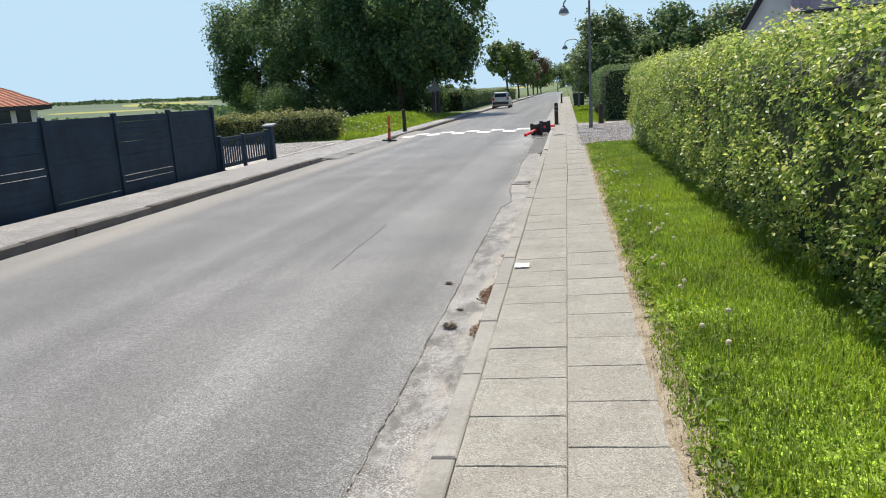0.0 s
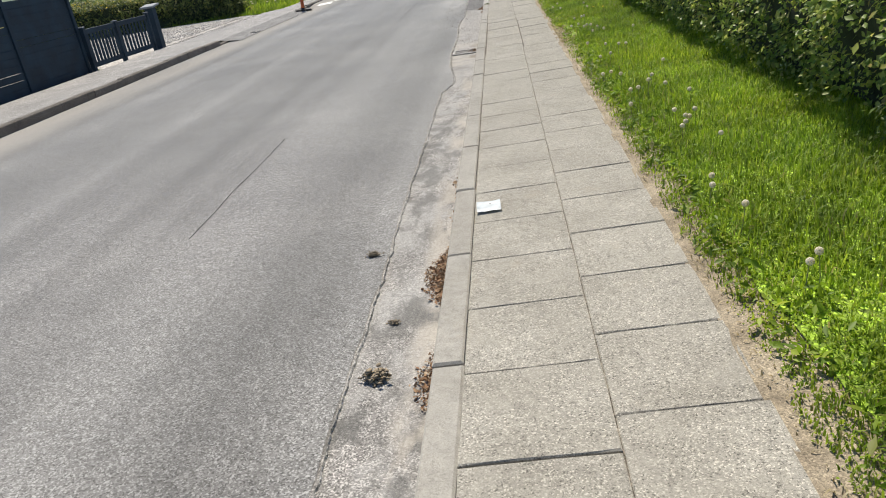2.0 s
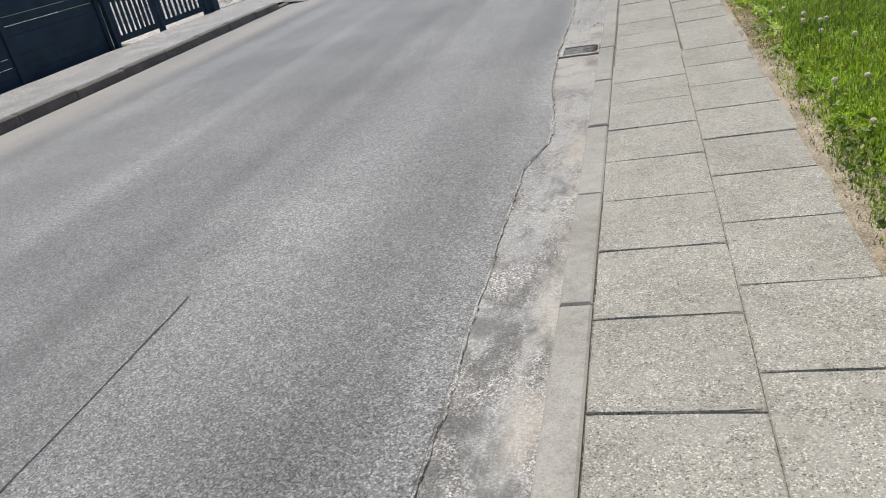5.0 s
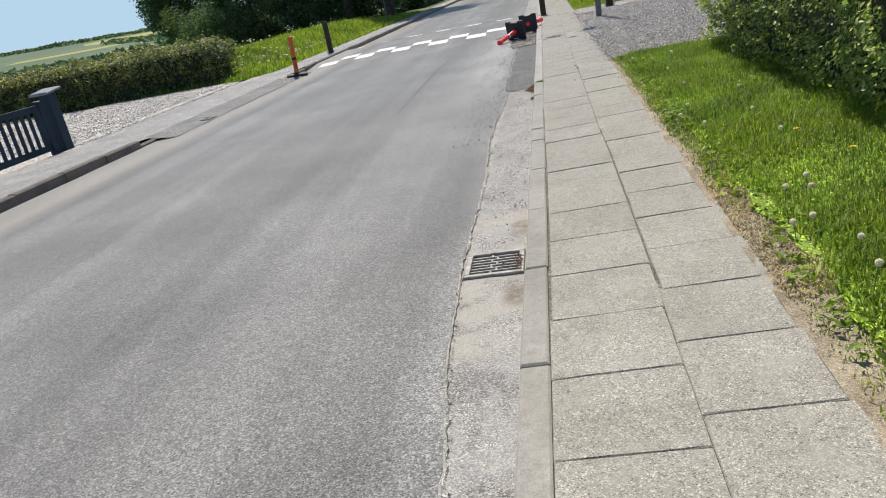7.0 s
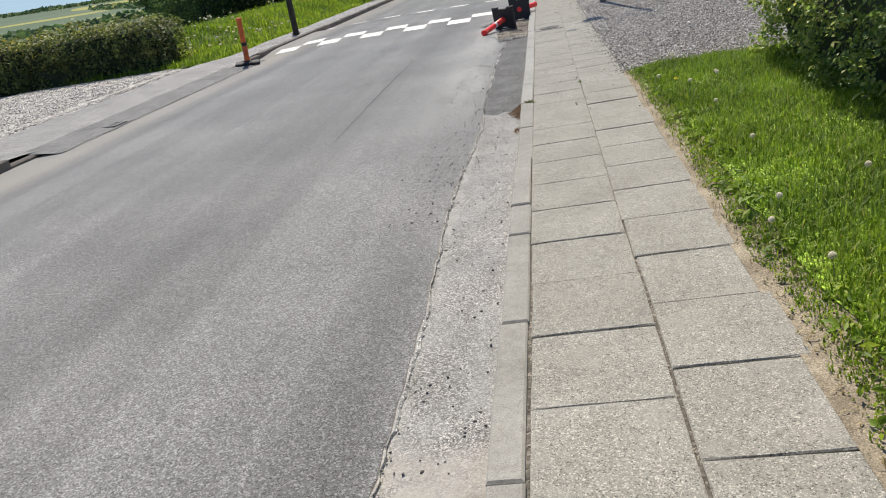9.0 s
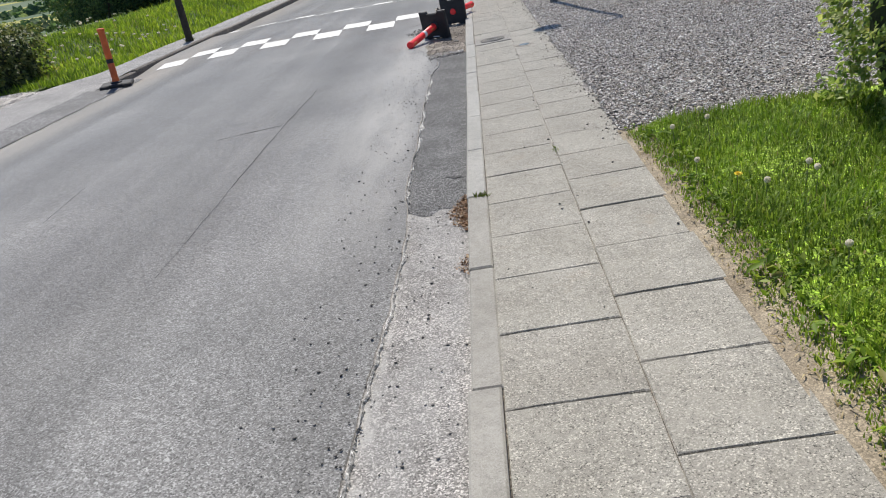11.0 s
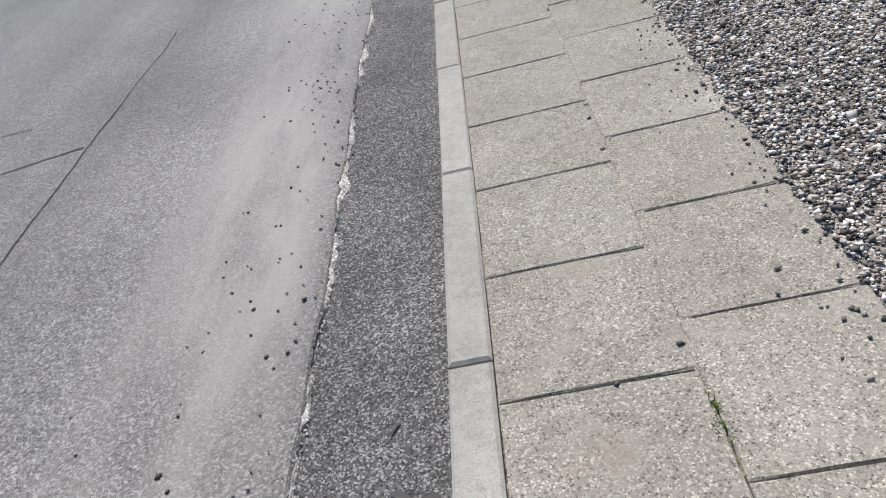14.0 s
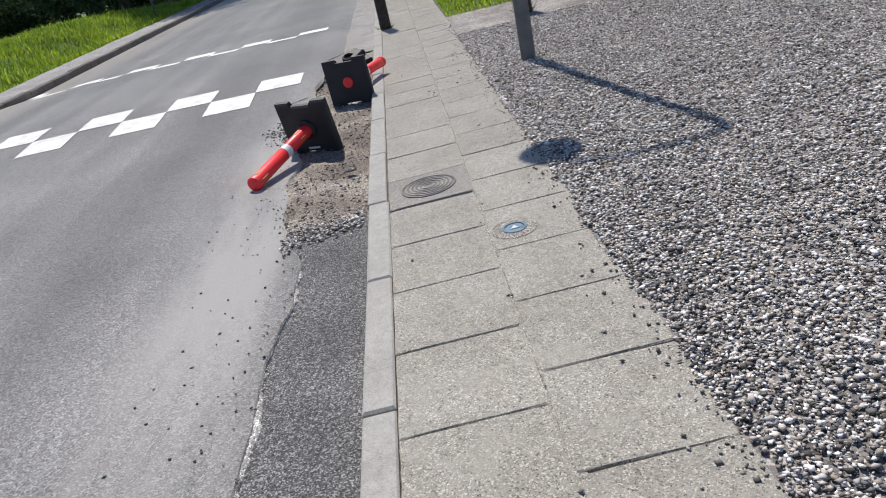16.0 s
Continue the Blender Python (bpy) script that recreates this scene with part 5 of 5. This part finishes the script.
lawn("grass", 42000, (-12.2, -8.1, 29.3, 58), lambda x, y: land(x, y), 0.15, "blade", "rough flowering grass bank across the road", None, 0.012, 0.7)


def dandelion(x, y, h, yellow=False):
    t = thing("dandelion", "yellow dandelion flower in the verge" if yellow else "white dandelion seed head on a thin stem", "flower", "dandelions in the verge", at=pose(x, y, verge_z(x, y), R.uniform(-8, 8), R.uniform(-8, 8), R.uniform(0, 360)))
    part("stem", stem_mesh, "", t).scale = (1, 1, h / 0.2)
    part("flower" if yellow else "seed_head", petal_mesh if yellow else puff_mesh, "", t).location = (0, 0, h)


stem_mesh = Geo().tube([(0, 0, 0), (0.004, 0, 0.1), (0, 0.002, 0.2)], [0.0022, 0.002, 0.0016], 5).mesh("stem", "stem")
g = Geo()
for k in range(44):
    w = 1 - 2 * (k + 0.5) / 44
    a = 2.39996 * k
    q = math.sqrt(1 - w * w)
    d = Vector((q * math.cos(a), q * math.sin(a), w))
    s = d.cross(Vector((0.3, 0.2, 1))).normalized() * 0.0045
    u = d.cross(s).normalized() * 0.0045
    tip = d * 0.0155
    g.add([d * 0.004, tip + s, tip + u, tip - s, tip - u], [(0, 1, 2), (0, 2, 3), (0, 3, 4), (0, 4, 1), (1, 2, 3, 4)])
puff_mesh = g.mesh("seed_head", "fluff")
g = Geo()
for k in range(36):
    a = 2.39996 * k
    r0 = 0.022 * (0.4 + 0.6 * k / 36)
    d = Vector((math.cos(a), math.sin(a), 0))
    s = Vector((-d.y, d.x, 0)) * 0.003
    z = 0.008 * (1 - k / 36)
    g.add([(0, 0, 0), tuple(d * r0 + s + Vector((0, 0, z + 0.003))), tuple(d * r0 - s + Vector((0, 0, z + 0.003)))], [(0, 1, 2)])
petal_mesh = g.mesh("flower", "yellow")
for k in range(62):
    y = 20.2 - 16.6 * R.random() ** 0.85
    x = verge_edge(y) + 0.1 + abs(R.gauss(0, 0.34))
    if x < 1.6:
        dandelion(x, y, R.uniform(0.09, 0.2), k % 23 == 5)
for k in range(46):
    x, y = R.uniform(-11.5, -8.4), R.uniform(29.6, 37)
    t = thing("wild_flower", "white wild flower in the rough grass bank", "flower", "flowers on the bank", at=pose(x, y, land(x, y)))
    part("stem", stem_mesh, "", t).scale = (1.5, 1.5, 1.6)
    q = part("flower", puff_mesh, "", t, "white flower head")
    q.location, q.scale = (0, 0, 0.32), (2.4, 2.4, 1.4)

# broad weeds at the edge of the verge
P, N = [], []
for k in range(420):
    y = R.uniform(1.5, 20.4)
    x = verge_edge(y) + 0.06 + abs(R.gauss(0, 0.12))
    for q in range(R.randint(5, 9)):
        a = R.uniform(0, 6.28)
        d = R.uniform(0.02, 0.07)
        P.append((x + d * math.cos(a), y + d * math.sin(a), verge_z(x, y) + R.uniform(0.015, 0.05)))
        N.append((math.cos(a) * 0.5, math.sin(a) * 0.5, 1.0))
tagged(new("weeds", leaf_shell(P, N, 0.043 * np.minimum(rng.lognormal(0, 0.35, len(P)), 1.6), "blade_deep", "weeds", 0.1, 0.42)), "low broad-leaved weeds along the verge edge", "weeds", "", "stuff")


# ---- loose stones, leaves and clods ----
def scatter(name, pts, size, mat, label, category, flat=0.62):
    v, f = pebbles(np.array(pts), size * np.minimum(rng.lognormal(0, 0.3, len(pts)), 1.7), flat, True)
    return tagged(new(name, raw_mesh(name, v, f, mat)), label, category, "", "stuff")


def on_slabs(n, y0, y1, a=0.5, spread=0.12):
    xs = [min(0.47, a - abs(R.gauss(0, spread))) for _ in range(n)]
    return [(x, R.uniform(y0, y1), x * SLOPE + 0.0035) for x in xs]


scatter("loose_gravel", on_slabs(260, 20.4, 32, 0.475, 0.045) + on_slabs(330, 20.3, 32, 0.49, 0.10) + [(x, R.uniform(18, 32), x * SLOPE + 0.0035) for x in [R.uniform(-0.45, 0.45) for _ in range(46)]] + [(R.gauss(0, 0.02), R.uniform(19, 30), 0.003) for _ in range(24)], 0.0072, "chips", "stray gravel stones on the pavement slabs", "gravel")
pts = []
for _ in range(430):
    y = R.uniform(16.5, 27.5)
    x = seam(y) - abs(R.gauss(0.02, 0.24))
    pts.append((x, y, road_z(x, y) + 0.003))
scatter("loose_chippings", pts, 0.0065, "chips", "dark loose chippings scattered on the asphalt", "chippings")
pts = [(R.uniform(seam(y), -0.64), y, -0.0815) for y in [R.uniform(13.7, 20.2) for _ in range(230)]]
scatter("loose_chippings", pts, 0.006, "chips", "dark loose chippings lying in the gutter", "chippings")
pts = []
for _ in range(1700):
    y = R.uniform(25.5, 31.4)
    x = R.uniform(seam(y) - 0.06, -0.63)
    pts.append((x, y, -0.086 + 0.014 * R.random()))
for _ in range(420):
    a = R.uniform(0, 6.28)
    x, y = -1.40 + 0.28 * R.random() * math.cos(a), 28.25 + 0.6 * R.random() * math.sin(a)
    pts.append((x, y, road_z(x, y) + 0.004))
band = []
for _ in range(620):
    x = R.uniform(-1.15, -0.66)
    band.append((x, 25.60 + 0.28 * (x + 0.9) + R.gauss(0, 0.085), -0.074 + 0.012 * R.random()))
scatter("loose_gravel", band, 0.0085, "pebble", "ridge of mixed stones at the end of the dark patch", "gravel")
scatter("rubble", pts, 0.009, "chips", "broken asphalt crumbs and stones round the fallen posts", "rubble")


pts = []
for _ in range(800):
    y = R.uniform(11.0, 25.6)
    x = seam(y) + R.gauss(0.008, 0.008)
    pts.append((x, y, -0.078))
scatter("asphalt_crumbs", pts, 0.0042, "pebble", "pale crumbs along the broken asphalt edge", "crumbs")


for x, y, s in ((-1.12, 30.15, 0.10), (-0.92, 30.45, 0.13), (-0.80, 30.75, 0.09), (-1.22, 27.95, 0.05), (-0.78, 26.6, 0.04), (-1.05, 31.0, 0.07)):
    v, f = pebbles(np.array([(x, y, -0.06)]), np.array([s]), 0.35)
    tagged(new("asphalt_chunk", raw_mesh("asphalt_chunk", v, f, "fresh")), "flat broken chunk of dark asphalt in the gutter", "rubble", "broken asphalt chunks")


def litter_pile(x0, x1, y0, y1, n, label):
    P, N = [], []
    for _ in range(n):
        y = R.triangular(y0, y1)
        w = (1 - abs((y - (y0 + y1) / 2) / ((y1 - y0) / 2)) ** 2) * (x1 - x0) * (0.72 + 0.3 * wob(y, s=11) + 0.18 * wob(y, s=31, k=3)) + 0.012
        x = x1 - w * min(1.25, abs(R.gauss(0, 0.55)))
        P.append((x, y, (-0.079 if y < 10 else -0.082) + 0.024 * R.random() * (1 - (x1 - x) / max(0.05, x1 - x0))))
        N.append((R.gauss(0, 0.4), R.gauss(0, 0.4), 1))
    tagged(new("dry_leaves", leaf_shell(P, N, 0.013 * rng.lognormal(0, 0.45, n), "bark_chips", "dry_leaves", 0, 0.5)), label, "debris", "", "stuff")


litter_pile(-0.735, -0.628, 5.66, 6.34, 1900, "brown dry leaf litter banked against the kerb")
litter_pile(-0.70, -0.628, 4.85, 5.3, 380, "small drift of brown leaf litter at the kerb")
litter_pile(-0.655, -0.628, 6.5, 8.0, 60, "thin line of dry leaf litter at the kerb")
litter_pile(-0.74, -0.628, 19.28, 19.9, 1500, "brown bark and leaf litter banked against the kerb")
litter_pile(-0.70, -0.628, 18.7, 19.0, 110, "small drift of brown litter at the kerb")


def clod(x, y, r, label):
    n = 260
    v, f = pebbles(np.stack([x + rng.normal(0, r * 0.32, n), y + rng.normal(0, r * 0.24, n), np.full(n, (-0.082 if x > -0.97 else road_z(x, y)) + r * 0.22) + rng.normal(0, r * 0.12, n)], 1), r * 0.10 * rng.lognormal(0, 0.4, n))
    tagged(new("clod", raw_mesh("clod", v, f, "clod")), label, "debris")


clod(-0.86, 5.12, 0.07, "crumbly dried clod of mud in the gutter")
clod(-1.06, 6.34, 0.042, "small dried clod of mud on the asphalt")
clod(-0.84, 5.56, 0.03, "small dried clod of mud in the gutter")
g = Geo()
for _ in range(60):
    x, y = R.gauss(-0.535, 0.022), R.gauss(19.64, 0.01)
    a = R.uniform(0, 6.28)
    g.tube([(x, y, -0.02), (x + 0.022 * math.cos(a), y + 0.022 * math.sin(a), R.uniform(-0.002, 0.022))], [0.0032, 0.0012], 4)
tagged(new("joint_weed", g.mesh("joint_weed", "blade_dull")), "small weed growing in a kerb joint", "weeds", "", "stuff")
g = Geo()
for _ in range(46):
    x, y = R.gauss(0.0, 0.007), R.gauss(20.34, 0.035)
    a = R.uniform(0, 6.28)
    g.tube([(x, y, -0.006), (x + 0.016 * math.cos(a), y + 0.016 * math.sin(a), R.uniform(0.002, 0.012))], [0.0022, 0.0005], 4)
tagged(new("joint_weed", g.mesh("joint_weed", "blade_dull")), "tiny weeds and moss in the long slab joint", "weeds", "", "stuff")


# ---- buildings ----
def roof_sheet(t, a, b, c, d, n, mat, name="roof", label=""):
    """A ribbed roof slope between the eaves a-b and the ridge d-c."""
    a, b, c, d = map(Vector, (a, b, c, d))
    nrm = (b - a).cross(d - a).normalized()
    if nrm.z < 0:
        nrm = -nrm
    m = n * 6

    def fn(i, j):
        p = a.lerp(b, i / m).lerp(d.lerp(c, i / m), j / 10)
        return p + nrm * (0.035 * (1 + math.cos(i / 6 * 2 * math.pi)) / 2 + (0.03 if mat == "roof_red" else 0.004) * (1 - (j * 1.0 % 1)) * (j % 2))
    return part(name, Geo().grid(m, 10, fn), mat, t, label, True)


def window(t, x, y, z, w, h, facing="y"):
    sx, sy = (w, 0.06) if facing == "y" else (0.06, w)
    p = part("window", Geo().box((x, y, z), (sx + (0.12 if facing == "y" else 0), sy + (0.12 if facing != "y" else 0), h + 0.12)), "dark_trim", t, bevel=0.01)
    q = 0.02
    part("pane", Geo().box((x + (q if facing != "y" else 0), y - (q if facing == "y" else 0), z), (sx, sy, h)), "glass", p)


turn = Matrix.Translation((-24.2, 31.7, 0)) @ Matrix.Rotation(radians(44), 4, "Z") @ Matrix.Translation((24.2, -31.7, 0))
t = thing("house", "white house with a red tiled hipped roof", "house", at=turn)
gz = -0.7
part("wall", Geo().box((-31.8, 36.5, 0.9 + gz / 2), (14.0, 8.4, 2.6 - gz)), "render", t)
e = 2.2
A, B, C, D = (-39.4, 31.7, e), (-24.2, 31.7, e), (-24.2, 41.3, e), (-39.4, 41.3, e)
r1, r2 = (-34.6, 36.5, e + 2.35), (-29.0, 36.5, e + 2.35)
roof_sheet(t, A, B, r2, r1, 50, "roof_red", label="red clay tile roof slope")
roof_sheet(t, B, C, r2, r2, 32, "roof_red")
roof_sheet(t, C, D, r1, r2, 50, "roof_red")
roof_sheet(t, D, A, r1, r1, 32, "roof_red")
part("fascia", Geo().box((-31.8, 31.75, e - 0.1), (15.2, 0.05, 0.18)).box((-24.25, 36.5, e - 0.1), (0.05, 9.5, 0.18)), "dark_trim", t)
for x, w in ((-26.9, 1.8), (-29.6, 1.4), (-25.4, 0.5), (-33, 1.6)):
    window(t, x, 32.3, 1.55, w, 0.9)
window(t, -24.78, 35, 1.5, 1.2, 0.9, "x")

t = thing("house", "white rendered house with a weathered red roof", "house", at=Matrix.Translation((6.55, 30.6, 0)) @ Matrix.Rotation(radians(-17), 4, "Z") @ Matrix.Translation((-6.55, -30.6, 0)))
gw = Geo()
prof = [(6.55, 0), (12.6, 0), (12.6, 2.9), (9.6, 8.2), (6.55, 2.9)]
gw.add([(x, y, z) for y in (30.6, 41) for x, z in prof], [(0, 1, 2, 3, 4), (9, 8, 7, 6, 5)] + [(i, (i + 1) % 5, 5 + (i + 1) % 5, 5 + i) for i in range(5)])
part("wall", gw, "render", t)
part("barge_board", Geo().tube([(6.32, 30.45, 2.55), (9.6, 30.45, 8.4)], [0.13, 0.13], 4).tube([(12.8, 30.45, 2.55), (9.6, 30.45, 8.4)], [0.13, 0.13], 4), "dark_trim", t, "dark barge boards")
roof_sheet(t, (6.3, 30.3, 2.6), (6.3, 41.3, 2.6), (9.6, 41.3, 8.4), (9.6, 30.3, 8.4), 30, "roof_dull")
roof_sheet(t, (12.9, 30.3, 2.6), (12.9, 41.3, 2.6), (9.6, 41.3, 8.4), (9.6, 30.3, 8.4), 30, "roof_dull")
part("wing", Geo().box((14.0, 31.3, 1.8), (10.4, 4.0, 3.9)), "render", t)
roof_sheet(t, (8.45, 29.0, 3.72), (20, 29.0, 3.72), (20, 31.9, 5.4), (8.45, 31.9, 5.4), 46, "roof_dull", label="weathered ribbed red roof sheets")
part("gutter", Geo().tube([(8.4, 28.97, 3.68), (20, 28.97, 3.68)], [0.06, 0.06], 8), "dark_trim", t)
window(t, 7.62, 30.58, 2.6, 0.7, 0.8)
window(t, 12.2, 29.28, 3.0, 2.0, 0.7)


# ---- far things on the road ----
def hatchback(x, y, rz):
    t = thing("car", "silver grey hatchback parked at the roadside", "car", at=pose(x, y, -0.07, 0, 0, rz))
    sec = [(-2.0, 0.45, 0.62, 0.66), (-1.95, 0.30, 1.0, 0.80), (-1.75, 0.24, 1.06, 0.85), (-0.9, 0.2, 1.0, 0.86), (0.9, 0.2, 0.95, 0.86), (1.6, 0.22, 0.88, 0.82), (1.95, 0.3, 0.72, 0.70), (2.0, 0.42, 0.6, 0.55)]
    g = Geo()
    for yy, z0, z1, w in sec:
        g.v += [(-w, yy, z0 + 0.08), (-w * 0.93, yy, z0), (w * 0.93, yy, z0), (w, yy, z0 + 0.08), (w, yy, z1 - 0.14), (w * 0.9, yy, z1), (-w * 0.9, yy, z1), (-w, yy, z1 - 0.14)]
    for i in range(len(sec) - 1):
        g.f += [(8 * i + j, 8 * i + (j + 1) % 8, 8 * i + 8 + (j + 1) % 8, 8 * i + 8 + j) for j in range(8)]
    g.f += [tuple(range(8)), tuple(8 * (len(sec) - 1) + j for j in range(8))]
    part("body", g, "car_paint", t, "", True)
    c = Geo()
    ring = [(-1.93, 0.98, 0.74), (-1.62, 1.46, 0.60), (-1.2, 1.52, 0.61), (0.0, 1.50, 0.61), (0.35, 1.42, 0.60), (1.05, 0.93, 0.72)]
    for yy, z, w in ring:
        c.v += [(-w, yy, z), (w, yy, z), (0.76, yy * 0.98, 0.9), (-0.76, yy * 0.98, 0.9)]
    for i in range(len(ring) - 1):
        c.f += [(4 * i + j, 4 * i + (j + 1) % 4, 4 * i + 4 + (j + 1) % 4, 4 * i + 4 + j) for j in range(4)]
    c.f += [(0, 1, 2, 3), tuple(4 * (len(ring) - 1) + j for j in range(4))]
    part("cabin", c, "car_paint", t, "", True)
    part("rear_window", Geo().add([(-0.58, -1.885, 1.06), (0.58, -1.885, 1.06), (0.50, -1.69, 1.39), (-0.50, -1.69, 1.39), (-0.58, -1.85, 1.05), (0.58, -1.85, 1.05), (0.5, -1.66, 1.38), (-0.5, -1.66, 1.38)], [(0, 1, 2, 3), (0, 4, 5, 1), (1, 5, 6, 2), (2, 6, 7, 3), (3, 7, 4, 0)]), "glass", t)
    for s in (-1, 1):
        part("side_window", Geo().box((s * 0.70, -0.5, 1.2), (0.05, 1.7, 0.34), m=Matrix.Rotation(-s * 0.25, 4, "Y")), "glass", t)
        part("tail_light", Geo().box((s * 0.68, -1.965, 0.92), (0.2, 0.06, 0.3)), "red_lens", t, bevel=0.02)
        for yy in (-1.25, 1.25):
            w = part("wheel", Geo().tube([(s * 0.66, yy, 0.31), (s * 0.68, yy, 0.31), (s * 0.85, yy, 0.31), (s * 0.87, yy, 0.31)], [0.27, 0.31, 0.31, 0.27], 20), "rubber", t, "", True)
            part("rim", Geo().tube([(s * 0.86, yy, 0.31), (s * 0.88, yy, 0.31)], [0.2, 0.18], 16), "steel", w)
    part("bumper", Geo().box((0, -1.99, 0.5), (1.5, 0.12, 0.24)), "dark_trim", t, bevel=0.03)
    part("number_plate", Geo().box((0, -2.02, 0.75), (0.5, 0.03, 0.11)), "plate", t, bevel=0.005)
    return t


hatchback(-6.15, 72, 0)
t = thing("waste_bin", "dark green wheeled bin at the pavement edge", "bin", at=pose(1.0, 60, 0.02))
part("body", Geo().add([(sx * w, sy * d, z) for w, d, z in ((0.38, 0.30, 0.08), (0.46, 0.38, 0.98)) for sx, sy in ((-1, -1), (1, -1), (1, 1), (-1, 1))], [(3, 2, 1, 0), (4, 5, 6, 7)] + [(i, (i + 1) % 4, 4 + (i + 1) % 4, 4 + i) for i in range(4)]), "bin", t, bevel=0.02)
part("lid", Geo().box((0, 0, 1.02), (0.98, 0.82, 0.08), cham=0.03), "bin", t)
for s in (-1, 1):
    part("wheel", Geo().tube([(s * 0.34, 0.3, 0.08), (s * 0.42, 0.3, 0.08)], [0.1, 0.1], 14), "rubber", t)
t = thing("road_sign", "grey back of a triangular warning sign on a post", "road sign", at=pose(-8.85, 50, -0.05))
part("post", Geo().tube([(0, 0.03, -0.1), (0, 0.03, 2.8)], [0.03, 0.03], 10), "steel", t)
# dark steel on the plate carries the shade of the trees in its colour
part("plate", Geo().add([(x, y, z) for y in (-0.01, 0.0) for x, z in ((-0.45, 1.85), (0.45, 1.85), (0.0, 2.68))], [(0, 1, 2), (5, 4, 3), (0, 3, 4, 1), (1, 4, 5, 2), (2, 5, 3, 0)]), "steel", t, "grey sheet metal triangle darkened for tree shade", bevel=0.003)
